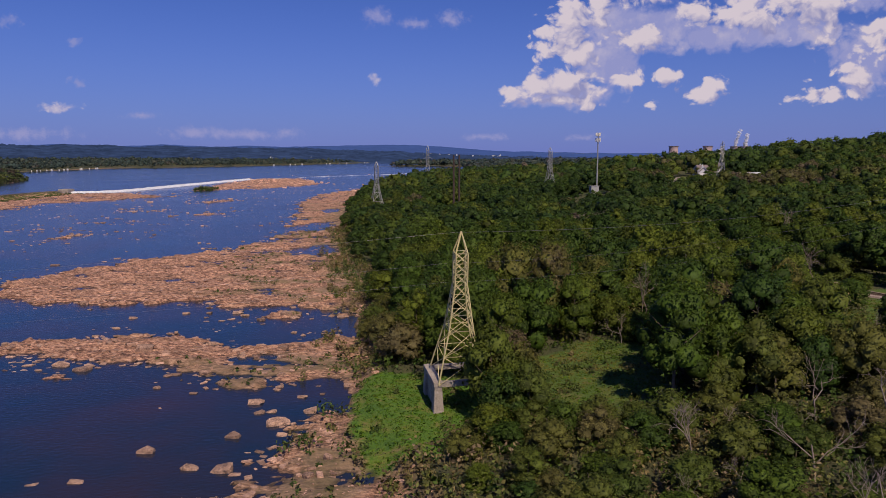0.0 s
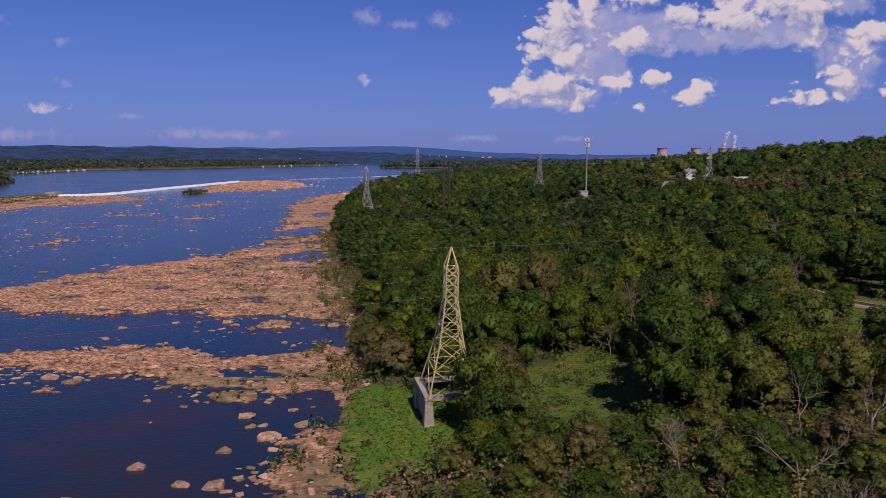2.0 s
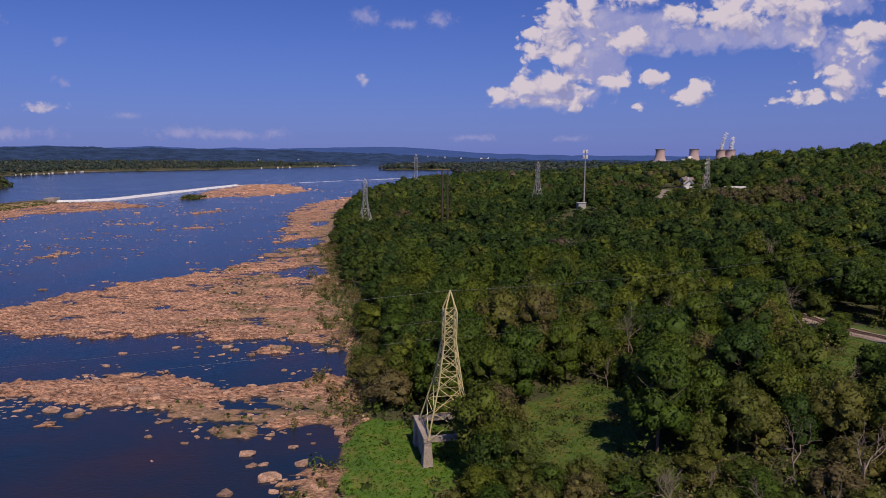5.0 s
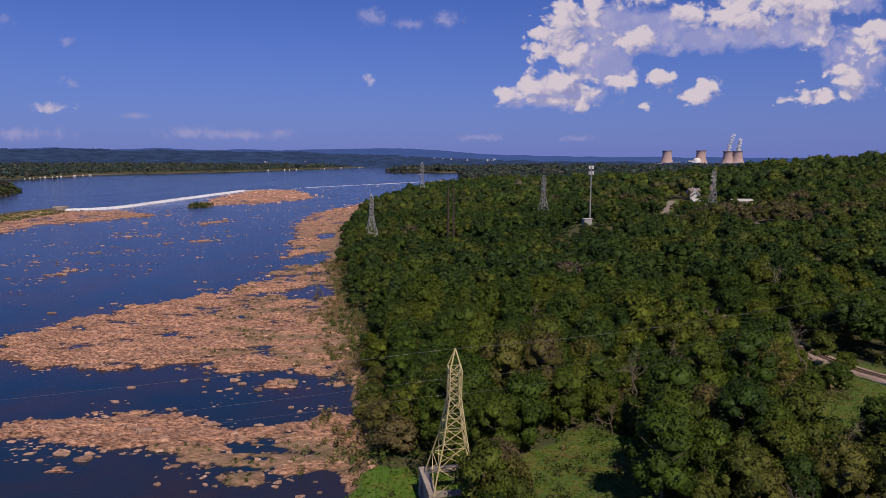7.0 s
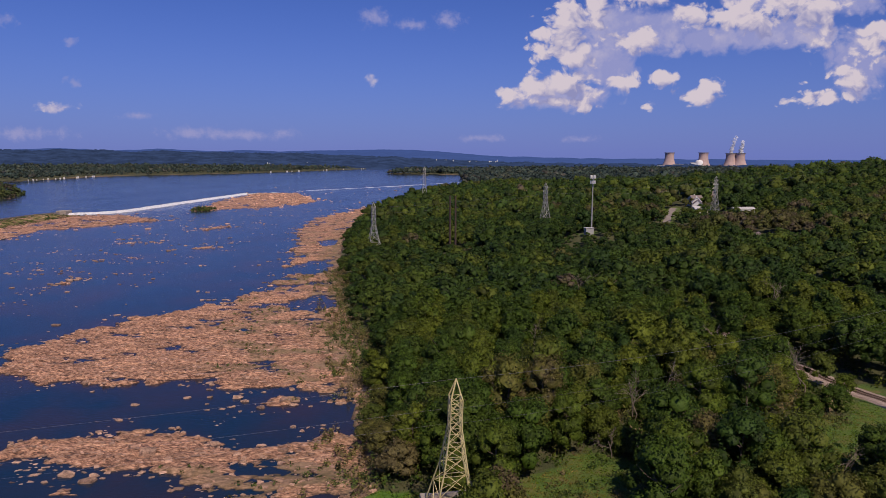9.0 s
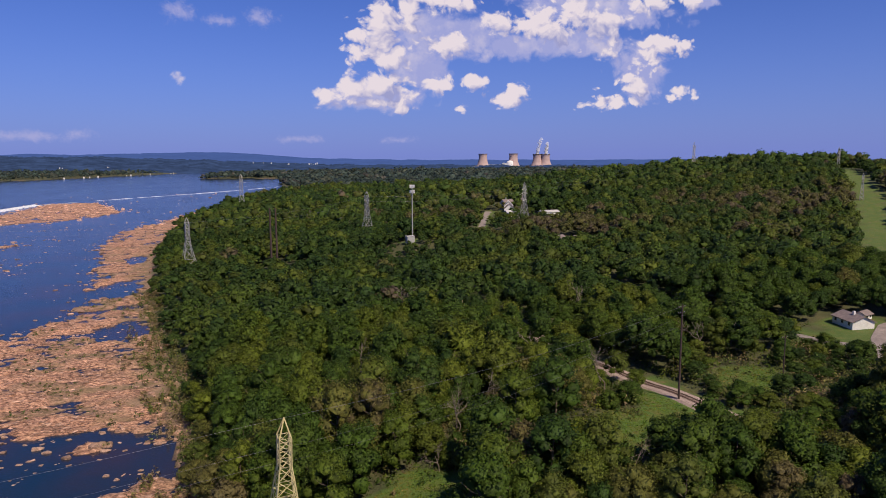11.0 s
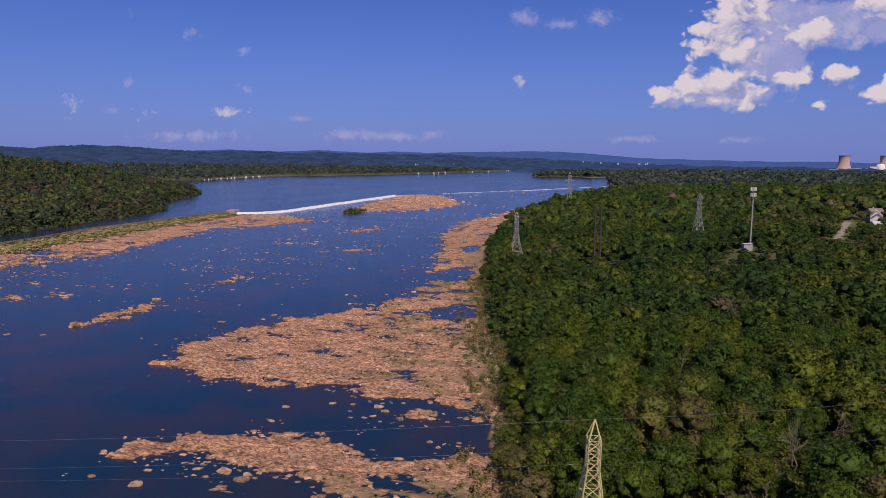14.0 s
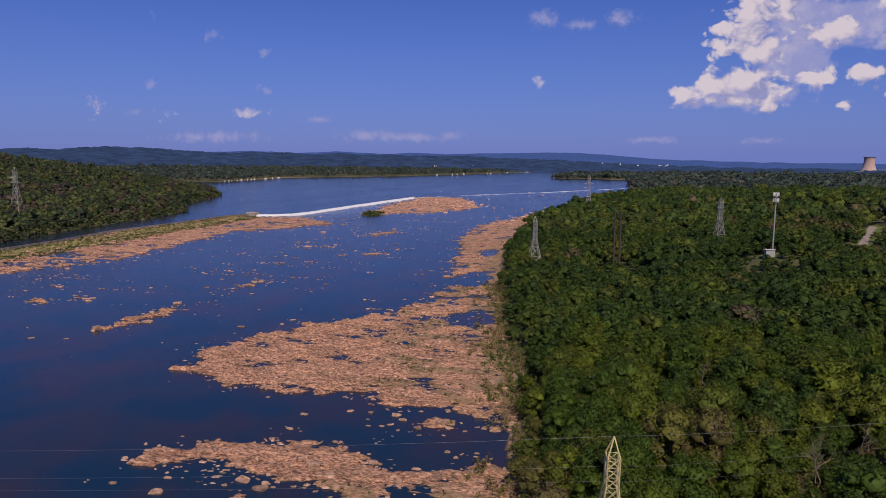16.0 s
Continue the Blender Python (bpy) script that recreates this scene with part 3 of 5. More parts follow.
    L.new(noise_at(0.8, 2.0, 9), bn.inputs["Height"])
    L.new(bn.outputs[0], b.inputs["Normal"])
    return m


def put_values(me, name, values):
    at = me.attributes.new(name, "FLOAT", "POINT")
    at.data.foreach_set("value", np.asarray(values, np.float32).ravel())


def clear_of_trees(x, y):
    """How open the ground is: 1 in clearings, yards and along the tracks."""
    o = np.zeros(np.shape(x))
    for c in CLEARINGS:
        o = np.maximum(o, smooth(-1.5, 1.5, sdist(x, y, c) + 4.0 * fbm(x / 6, y / 6, 31)))
    o = np.maximum(o, smooth(6, 4.5, near_line(x, y, RAIL)))
    o = np.maximum(o, smooth(11, 7, near_line(x, y, ROAD)))
    o = np.maximum(o, smooth(6, 4, near_line(x, y, HILL_ROAD)))
    o = np.maximum(o, smooth(16, 11, near_line(x, y, RIGHT_OF_WAY)))
    for cx, cy, r in YARDS:
        o = np.maximum(o, smooth(r, r - 6, np.hypot(x - cx, y - cy)))
    return o


def growth(x, y):
    """How tall the wood grows: scrub by the clearings, cut low on the camera's sight lines, full height elsewhere."""
    g = np.ones(np.shape(x))
    g = g - 0.48 * smooth(100, 84, x) * smooth(108, 98, y)
    g = g - 0.42 * smooth(18, 7, land(x, y))
    for ax, ay, bx, by in SIGHT_LINES:
        g = g - 0.5 * smooth(24, 12, near_line(x, y, [(ax, ay), (bx, by)])) * (g > 0.5)
    for dx, dy, h in DEAD:
        g = g - 0.42 * smooth(8, 4, near_line(x, y, [(dx, dy), (dx * 0.92, dy * 0.92)])) * (g > 0.6)
    return np.clip(g, 0.3, 1)


def build_ground():
    xs = axis([(-4950, -1600, 150), (-1600, -900, 40), (-900, -500, 9), (-500, -165, 5), (-165, -2, 1.1), (-2, 24, 2), (24, 260, 6), (260, 900, 20), (900, 4950, 150)])
    ys = axis([(-4950, -300, 250), (-300, 60, 30), (60, 340, 0.95), (340, 560, 2.2), (560, 1500, 7), (1500, 4950, 60)])
    X, Y = np.meshgrid(xs, ys)
    Z = ground(X, Y)
    nx, ny = len(xs), len(ys)
    i = (np.arange(ny - 1)[:, None] * nx + np.arange(nx - 1)[None]).ravel()
    me = mesh_from("ground", np.stack([X, Y, Z], -1).reshape(-1, 3), np.stack([i, i + 1, i + nx + 1, i + nx], 1), ground_material(), True)
    d = land(X, Y)
    put_values(me, "inland", np.maximum(smooth(2, 7, d + 3 * fbm(X / 8, Y / 8, 41)), smooth(-30, -5, d) * ((Y > 1600) | (X < -490))))
    put_values(me, "weedy", np.maximum(smooth(-16, 6, d + 16 * fbm(X / 12, Y / 8, 42)) * (0.45 + 0.45 * smooth(150, 210, Y)), 0.85 * smooth(-75, -15, d) * smooth(-0.05, 0.35, fbm(X / 16, Y / 9, 43))))
    dam_turf = smooth(-1, 3, 18 - near_line(X, Y, [(-455, 300), (-455, 620), (-452, 800)]) + 8 * fbm(X / 15, Y / 15, 44))
    put_values(me, "turf", np.maximum(smooth(0.3, 0.8, clear_of_trees(X, Y)) * np.where(X < 9, 1.0, np.where(X < 150, 0.62, 0.5)), 0.55 * dam_turf))
    tagged(new("ground", me), "tan rock shelves rising to wooded and grassy ground beside the river", "ground", kind="structure")


build_ground()
me = mesh_from("river", [(-4950, -4950, 0), (4950, -4950, 0), (4950, 4950, 0), (-4950, 4950, 0)], [(0, 1, 2, 3)], M_WATER)
tagged(new("river", me), "wide dark blue river with ripples between rock shelves", "water", kind="structure")

# ---- trees ----
def part(name, me, parent, label=""):
    ob = new(name, me)
    ob.parent = parent
    if label:
        ob["label"] = label
    return ob


def unit(v):
    return v / np.maximum(np.linalg.norm(v, axis=-1, keepdims=True), 1e-9)


def leaf_quads(rng, centre, normal, size):
    """Kite-shaped leaf sprays at the centres, facing the normals."""
    n = len(centre)
    a = unit(np.cross(normal, rng.normal(size=(n, 3))))
    b = np.cross(unit(normal), a)
    s = (size * rng.uniform(0.6, 1.25, n))[:, None]
    k = s * rng.uniform(0.5, 0.8, (n, 1))
    droop = unit(normal) * s * rng.uniform(-0.25, 0.25, (n, 1))
    v = np.stack([centre + a * s, centre + b * k + droop, centre - a * s * 0.9, centre - b * k + droop], 1).reshape(-1, 3)
    return v, np.arange(4 * n).reshape(n, 4)


ICO = np.array([(0, 1, 1.618), (0, -1, 1.618), (0, 1, -1.618), (0, -1, -1.618), (1, 1.618, 0), (-1, 1.618, 0), (1, -1.618, 0), (-1, -1.618, 0), (1.618, 0, 1), (-1.618, 0, 1), (1.618, 0, -1), (-1.618, 0, -1)]) / 1.902
ICO_FACES = np.array([(0, 1, 8, 8), (0, 8, 4, 4), (0, 4, 5, 5), (0, 5, 9, 9), (0, 9, 1, 1), (1, 6, 8, 8), (8, 6, 10, 10), (8, 10, 4, 4), (4, 10, 2, 2), (4, 2, 5, 5), (5, 2, 11, 11), (5, 11, 9, 9), (9, 11, 7, 7), (9, 7, 1, 1), (1, 7, 6, 6), (3, 6, 7, 7), (3, 10, 6, 6), (3, 2, 10, 10), (3, 11, 2, 2), (3, 7, 11, 11)])[:, :3]


def leaf_tris(rng, centre, normal, size):
    """Three-cornered leaf sprays at the centres, facing the normals."""
    n = len(centre)
    a = unit(np.cross(normal, rng.normal(size=(n, 3))))
    b = np.cross(unit(normal), a)
    s = (size * rng.uniform(0.55, 1.3, n))[:, None]
    k = s * rng.uniform(0.55, 0.95, (n, 1))
    v = np.stack([centre + a * s, centre - a * s * 0.6 + b * k, centre - a * s * 0.6 - b * k], 1).reshape(-1, 3)
    return v, np.arange(3 * n).reshape(n, 3)


def crown(rng, radius, height, base, lobes, leaves, size, body, loose=1.0, low=-0.7):
    """A domed crown of overlapping leafy lobes, each a lumpy body closely covered with leaf sprays that shade with the lobe.
    Gives corners, triangles and the directions that the leaves face."""
    az = np.arange(lobes) * 2.4 + rng.uniform(-0.5, 0.5, lobes)
    up = np.linspace(1.0, low, lobes) + rng.normal(size=lobes) * 0.12
    rad = np.sqrt(np.clip(1.05 - np.clip(up, 0, 1) ** 2, 0, 1)) * rng.uniform(0.42, 0.78, lobes)
    c = np.stack([rad * np.cos(az) * radius, rad * np.sin(az) * radius, base + height * (0.50 + 0.33 * up + rng.normal(size=lobes) * 0.03)], 1)
    r = radius * rng.uniform(0.24, 0.50, lobes)
    mid = np.array([0, 0, base + height * 0.26])
    vs, fs, ns, k = [], [], [], 0
    for ci, ri in zip(c, r):
        d = ICO * rng.uniform(0.78, 1.12, (12, 1))
        v = d * (ri * body) * np.array([1, 1, 0.9]) + ci
        vs.append(v), fs.append(ICO_FACES + k), ns.append(unit(unit(v - ci) * 0.7 + unit(v - mid) * 0.5))
        k += 12
    pick = rng.choice(lobes, leaves, p=r ** 2 * (1.9 + up) / np.sum(r ** 2 * (1.9 + up)))
    d = unit(rng.normal(size=(leaves, 3)) + 0.6 * unit(c[pick] - mid) + np.array([0, 0, 0.45]))
    p = c[pick] + d * (r[pick] * rng.uniform(0.86 - 0.16 * loose, 1.0 + 0.26 * loose, leaves))[:, None] * np.array([1, 1, 0.9])
    v, f = leaf_tris(rng, p, unit(d + rng.normal(size=(leaves, 3)) * 0.5 * loose), size)
    n = unit(d * 0.55 + unit(p - mid) * 0.45 + np.array([0, 0, 0.15]) + rng.normal(size=(leaves, 3)) * 0.28)
    vs.append(v), fs.append(f + k), ns.append(np.repeat(n, 3, axis=0))
    return np.concatenate(vs), np.concatenate(fs), np.concatenate(ns)


def lump(rng, radius, height, base, rings=5, sides=8):
    """The shaded heart of a crown."""
    v, f = [], []
    for i in range(rings):
        t = math.pi * (i + 0.5) / rings
        for j in range(sides):
            a = 2 * math.pi * (j + 0.5 * (i % 2)) / sides
            k = rng.uniform(0.48, 0.66)
            v.append((radius * k * math.sin(t) * math.cos(a), radius * k * math.sin(t) * math.sin(a), base + height * (0.47 - 0.32 * math.cos(t) * k / 0.6)))
    for i in range(rings - 1):
        for j in range(sides):
            f.append((i * sides + j, i * sides + (j + 1) % sides, (i + 1) * sides + (j + 1) % sides, (i + 1) * sides + j))
    return np.array(v), np.array(f)


def tube(points, radii, sides=6):
    """A tapered limb through the points."""
    pts = np.asarray(points, float)
    v, f = [], []
    for i, p in enumerate(pts):
        t = unit(pts[min(i + 1, len(pts) - 1)] - pts[max(i - 1, 0)])
        a = unit(np.cross(t, (0.3, 0.9, 0.2)))
        b = np.cross(t, a)
        for j in range(sides):
            w = 2 * math.pi * j / sides
            v.append(p + radii[i] * (a * math.cos(w) + b * math.sin(w)))
    for i in range(len(pts) - 1):
        for j in range(sides):
            f.append((i * sides + j, i * sides + (j + 1) % sides, (i + 1) * sides + (j + 1) % sides, (i + 1) * sides + j))
    return np.array(v), np.array(f)


def joined(pieces):
    vs, fs, k = [], [], 0
    for v, f in pieces:
        vs.append(v), fs.append(np.asarray(f) + k)
        k += len(v)
    return np.concatenate(vs), np.concatenate(fs)


def crown_mesh(rng, radius, height, base, lobes, leaves, size, mat):
    v, f, n = crown(rng, radius, height, base, lobes, leaves, size, 0.8, 1.0)
    me = mesh_from("crown", v, f, mat, True, n)
    put_values(me, "tint", np.zeros(len(me.vertices)))
    return me


def trunk_mesh(rng, height, radius, mat, limbs=5):
    lean = rng.normal(size=2) * 0.04 * height
    top = np.array([lean[0], lean[1], height])
    mid = top * 0.5 + rng.normal(size=3) * 0.15
    pieces = [tube([(0, 0, -0.6), mid, top], [radius, radius * 0.7, radius * 0.25], 7)]
    for i in range(limbs):
        k = rng.uniform(0.45, 0.85)
        s = top * k
        a = rng.uniform(0, 2 * np.pi)
        reach = height * rng.uniform(0.2, 0.34)
        e = s + np.array([math.cos(a) * reach, math.sin(a) * reach, reach * 0.8])
        pieces.append(tube([s, (s + e) / 2 + (0, 0, -0.1 * reach), e], [radius * 0.4, radius * 0.28, radius * 0.1], 5))
    return mesh_from("trunk", *joined(pieces), mat, True)


def tree(rng, height, radius, label, leaf=0.30, leaves=2300, mat=M_LEAF):
    ob = tagged(new("tree"), label, "tree", "trees of the riverside wood")
    part("trunk", trunk_mesh(rng, height * 0.85, height * 0.016, M_BARK), ob)
    part("crown", crown_mesh(rng, radius, height * 0.97, height * 0.03, int(rng.integers(20, 27)), leaves, leaf, mat), ob)
    return ob


def branching(rng, start, way, length, radius, depth, pieces):
    mid = start + way * length * 0.5 + rng.normal(size=3) * length * 0.05
    end = start + way * length + rng.normal(size=3) * length * 0.09
    pieces.append(tube([start, mid, end], [radius, radius * 0.8, radius * 0.55], 5 if depth > 2 else 3))
    if depth == 0:
        return
    for i in range(int(rng.integers(2, 5))):
        k = rng.uniform(0.45, 1.0)
        w = unit(way + rng.normal(size=3) * 0.5 + np.array([0, 0, 0.12]))
        branching(rng, start + (end - start) * k, w, length * rng.uniform(0.55, 0.8), radius * 0.58, depth - 1, pieces)


def dead_tree_mesh(rng, height, depth=4):
    pieces = []
    branching(rng, np.array([0, 0, -0.5]), unit(np.array([rng.normal() * 0.08, rng.normal() * 0.08, 1.0])), height * 0.4, height * 0.012, depth, pieces)
    return mesh_from("bare_tree", *joined(pieces), M_DEADWOOD, True)


rng = np.random.default_rng(7)
LABELS = ["leafy green deciduous tree in the dense riverside wood", "dark green broad-crowned tree in the riverside wood", "olive green tree with a few turning leaves"]
KINDS = [tree(rng, h, r, LABELS[i % 3]) for i, (h, r) in enumerate([(14, 5.0), (16, 5.6), (12.5, 4.6), (17, 5.2), (13, 5.4), (15, 4.8), (10, 4.2), (18, 6.0)])]

DRY_KINDS = [tree(rng, h, r, "low olive and dry brownish tree in the scrub below the wood", 0.27, 1900, M_LEAF_DRY) for h, r in [(13, 5.0), (15, 5.2), (11, 4.6), (14, 4.4)]]


def scattered(rng, x0, x1, y0, y1, step):
    """Loosely spaced places over a rectangle."""
    gx, gy = np.meshgrid(np.arange(x0, x1, step), np.arange(y0, y1, step))
    gx = gx + (np.arange(gx.shape[0]) % 2)[:, None] * step * 0.5
    x = gx.ravel() + rng.uniform(-0.38, 0.38, gx.size) * step
    y = gy.ravel() + rng.uniform(-0.38, 0.38, gx.size) * step
    return x, y


def wooded(x, y, edge=4.0):
    return (land(x, y) > edge) & (clear_of_trees(x, y) < 0.35)


dead_xy = np.array([(d[0], d[1]) for d in DEAD], float)


def tree_places():
    x, y = scattered(rng, -60, 330, 52, 260, 6.8)
    ok = wooded(x, y, 5.0)
    for d in dead_xy:
        ok &= np.hypot(x - d[0], y - d[1]) > 3.5
    x, y = x[ok], y[ok]
    keep = x < 1.22 * y + 14
    x, y = x[keep], y[keep]
    order = np.argsort(np.hypot(x, y * 1.0))
    x, y = x[order], y[order]
    # the crowns that stand in front of the pier's landward side
    return np.concatenate([[8.2, 10.8, 9.5], x]), np.concatenate([[110.5, 114.5, 104.0], y])


tx, ty = tree_places()
NEAR = 300
for k in range(min(NEAR, len(tx))):
    kinds = DRY_KINDS if (ty[k] < 108 and tx[k] < 100 and tx[k] > 12 and rng.uniform() < 0.72) or land(tx[k], ty[k]) < 14 and rng.uniform() < 0.5 else KINDS
    base = kinds[int(rng.integers(len(kinds)))]
    s = float(rng.uniform(0.72, 1.2)) * float(growth(tx[k], ty[k]))
    z = float(ground(tx[k], ty[k]))
    ob = copy_thing(base, pose(tx[k], ty[k], z - 0.1, 0, 0, float(rng.uniform(0, 360))))
    g = float(growth(tx[k], ty[k]))
    wide = s * (1.0 if g > 0.8 else 1.35)
    ob.scale = (wide, wide, s * float(rng.uniform(0.9, 1.1)))
    ob.location.z -= 1.2 * (g < 0.8)
for base in KINDS + DRY_KINDS:
    for o in (*base.children, base):
        bpy.data.objects.remove(o)


def woodland(name, x, y, radius, height, lobes, leaves, size, mat, label, body=0.85, loose=0.5, low=-0.3):
    """Many trees in one object: domed crowns of leaf sprays."""
    vs, fs, ns, tints, k = [], [], [], [], 0
    z, grow = ground(x, y), growth(x, y)
    models = [crown(rng, 1.0, height / radius, 0.0, lobes, leaves, size / radius, body, loose, low) for i in range(12)]
    bulk = np.clip(rng.uniform(0.0, 1.0, len(x)) ** 1.3 * 0.75 + 0.45 * fbm(x / 30, y / 30, 63) + 0.12, 0, 1.1)
    hue = np.clip(fbm(x / 70, y / 70, 61) * 0.45 + 0.45 + rng.normal(size=len(x)) * 0.27, 0, 0.88)
    # patches where the leaves are turning or thin
    dry = fbm(x / 55, y / 55, 67) + 0.35 * smooth(90, 180, x) * smooth(330, 420, y) * smooth(700, 560, y) + rng.normal(size=len(x)) * 0.14
    hue = np.where(dry > 0.53, rng.uniform(0.92, 0.99, len(x)), hue)
    for i in range(len(x)):
        v, f, n = models[int(rng.integers(12))]
        g = bulk[i]
        s = radius * (0.66 + 0.8 * g) * rng.uniform(0.9, 1.1)
        h = height * (0.68 + 0.55 * g) * rng.uniform(0.9, 1.1) * grow[i]
        s *= 0.4 + 0.6 * grow[i]
        a = rng.uniform(0, 2 * np.pi)
        c, t = math.cos(a), math.sin(a)
        w, q = np.empty_like(v), n.copy()
        w[:, 0], w[:, 1] = (v[:, 0] * c - v[:, 1] * t) * s + x[i], (v[:, 0] * t + v[:, 1] * c) * s + y[i]
        w[:, 2] = v[:, 2] * radius / height * h * 0.98 + z[i] + h * 0.02
        q[:, 0], q[:, 1] = n[:, 0] * c - n[:, 1] * t, n[:, 0] * t + n[:, 1] * c
        vs.append(w), fs.append(f + k), ns.append(q), tints.append(np.full(len(v), hue[i]))
        k += len(v)
    me = mesh_from(name, np.concatenate(vs), np.concatenate(fs), mat, True, np.concatenate(ns))
    put_values(me, "tint", np.concatenate(tints))
    return tagged(new(name, me), label, "trees", kind="stuff")


woodland("riverside_wood", tx[NEAR:], ty[NEAR:], 5.0, 14.5, 17, 1250, 0.40, M_LEAF_WOOD, "dense green riverside wood of broad-leaved trees", 0.8, 0.9)
x, y = scattered(rng, -110, 660, 257, 620, 8.8)
ok = wooded(x, y, 6) & (x < 1.2 * y + 20) & ~((x < 326) & (y < 256.5))
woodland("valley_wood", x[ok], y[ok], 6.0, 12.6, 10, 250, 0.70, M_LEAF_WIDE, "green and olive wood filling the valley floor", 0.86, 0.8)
x, y = scattered(rng, -120, 1250, 620, 1560, 18)
ok = wooded(x, y, 6) & (x < 1.0 * y + 40)
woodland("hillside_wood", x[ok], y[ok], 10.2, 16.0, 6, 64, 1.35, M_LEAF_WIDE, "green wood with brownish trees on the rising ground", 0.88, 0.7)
x, y = scattered(rng, -1500, -490, 330, 1500, 15.5)
ok = wooded(x, y, 3) & (-x < 1.25 * y + 200)
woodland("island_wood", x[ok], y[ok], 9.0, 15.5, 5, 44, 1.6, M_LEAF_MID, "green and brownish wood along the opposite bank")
x, y = scattered(rng, -220, 1500, 1560, 3000, 42)
ok = wooded(x, y, 8)
woodland("distant_wood", x[ok], y[ok], 23, 16.0, 4, 26, 3.6, M_LEAF_FAR, "distant wood on low ground, tinted blue-green for haze")
x, y = scattered(rng, -2600, 100, 1850, 3500, 30)
ok = wooded(x, y, 1) & (y > 1700) & (np.hypot(x, y) < 3480)
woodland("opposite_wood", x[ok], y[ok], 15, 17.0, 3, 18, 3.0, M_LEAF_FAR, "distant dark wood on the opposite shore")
for px, py, h in DEAD:
    ob = new("dead_tree", dead_tree_mesh(rng, h))
    ob.location = (px, py, float(ground(px, py)))
    tagged(ob, "leafless dead tree with pale bleached branches in the wood", "tree", "bare trees")

# ---- lattice towers, poles and wires ----
def bar(a, b, w):
    """A steel angle between two points: two thin flanges."""
    a, b = np.array(a, float), np.array(b, float)
    t = unit(b - a)
    s = unit(np.cross(t, (0.21, 0.34, 0.92)))
    u = np.cross(t, s)
    v = []
    for p in (a, b):
        v += [p, p + s * w, p + s * w + u * w * 0.2, p + (s + u) * w * 0.2, p + u * w + s * w * 0.2, p + u * w]
    n = 6
    f = [(i, (i + 1) % n, (i + 1) % n + n, i + n) for i in range(n)]
    return np.array(v) - (s + u) * w * 0.4, np.array(f)


def block(x0, y0, z0, x1, y1, z1, bevel=0.0):
    v = np.array([(x, y, z) for z in (z0, z1) for y in (y0, y1) for x in (x0, x1)], float)
    f = np.array([(0, 2, 3, 1), (4, 5, 7, 6), (0, 1, 5, 4), (2, 6, 7, 3), (0, 4, 6, 2), (1, 3, 7, 5)])
    return v, f


def bevelled(name, pieces, mat, width=0.05):
    """Blocks with rounded edges, joined into one mesh."""
    bm = bmesh.new()
    for v, f in pieces:
        vs = [bm.verts.new(p) for p in v]
        for q in f:
            bm.faces.new([vs[i] for i in q])
    bmesh.ops.bevel(bm, geom=bm.edges[:], offset=width, segments=1, affect="EDGES")
    me = bpy.data.meshes.new(name)
    bm.to_mesh(me)
    bm.free()
    me.materials.append(mat)
    return me


def lattice_tower(name, place, turn, levels, label, mat, leg_w, brace_w, arms=(), peak=None, group="transmission towers", singly=False, lean=0.0):
    """levels: height and half width. Legs, braces panel by panel, cross-arms and peak are parts."""
    ob = tagged(new(name), label, "pylon", group)
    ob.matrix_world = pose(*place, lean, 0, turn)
    corners = [(1, 1), (-1, 1), (-1, -1), (1, -1)]
    for c in corners:
        part("leg", mesh_from("leg", *tube([(c[0] * h, c[1] * h, z) for z, h in levels], [leg_w * 0.5] * len(levels), 4), mat), ob)
    for (z0, h0), (z1, h1) in zip(levels, levels[1:]):
        pieces = []
        for c, d in zip(corners, corners[1:] + corners[:1]):
            c0, d0, c1, d1 = (c[0] * h0, c[1] * h0, z0), (d[0] * h0, d[1] * h0, z0), (c[0] * h1, c[1] * h1, z1), (d[0] * h1, d[1] * h1, z1)
            pieces += [bar(c0, d1, brace_w), bar(d0, c1, brace_w), bar(c1, d1, brace_w)]
        if singly:
            for piece in pieces:
                part("brace", mesh_from("brace", *piece, mat), ob)
        else:
            tagged(part("bracing", mesh_from("bracing", *joined(pieces), mat), ob), kind="stuff")
    top, wide = levels[-1]
    if peak:
        for c in corners:
            part("peak_member", mesh_from("peak_member", *bar((c[0] * wide, c[1] * wide, top), (0, 0, peak), leg_w * 0.7), mat), ob)
    for z, reach in arms:
        h = float(np.interp(z, [l[0] for l in levels], [l[1] for l in levels]))
        for side in (1, -1):
            pieces = [bar((side * h, k * h, z), (side * reach, 0, z), brace_w) for k in (1, -1)] + [bar((side * h, k * h, z + 1.4), (side * reach, 0, z), brace_w) for k in (1, -1)]
            part("cross_arm", mesh_from("cross_arm", *joined(pieces), mat), ob)
    return ob


def wire(a, b, sag, radius=0.035, label="thin power line conductor sagging between towers"):
    cu = bpy.data.curves.new("power_line", "CURVE")
    cu.dimensions, cu.bevel_depth, cu.bevel_resolution = "3D", radius, 1
    sp = cu.splines.new("POLY")
    n = 24
    sp.points.add(n)
    for i in range(n + 1):
        k = i / n
        sp.points[i].co = (a[0] + (b[0] - a[0]) * k, a[1] + (b[1] - a[1]) * k, a[2] + (b[2] - a[2]) * k - 4 * sag * k * (1 - k), 1)
    cu.materials.append(M_WIRE)
    tagged(new("power_line", cu), label, "power line", "power lines")


def gz(x, y):
    return float(ground(x, y))


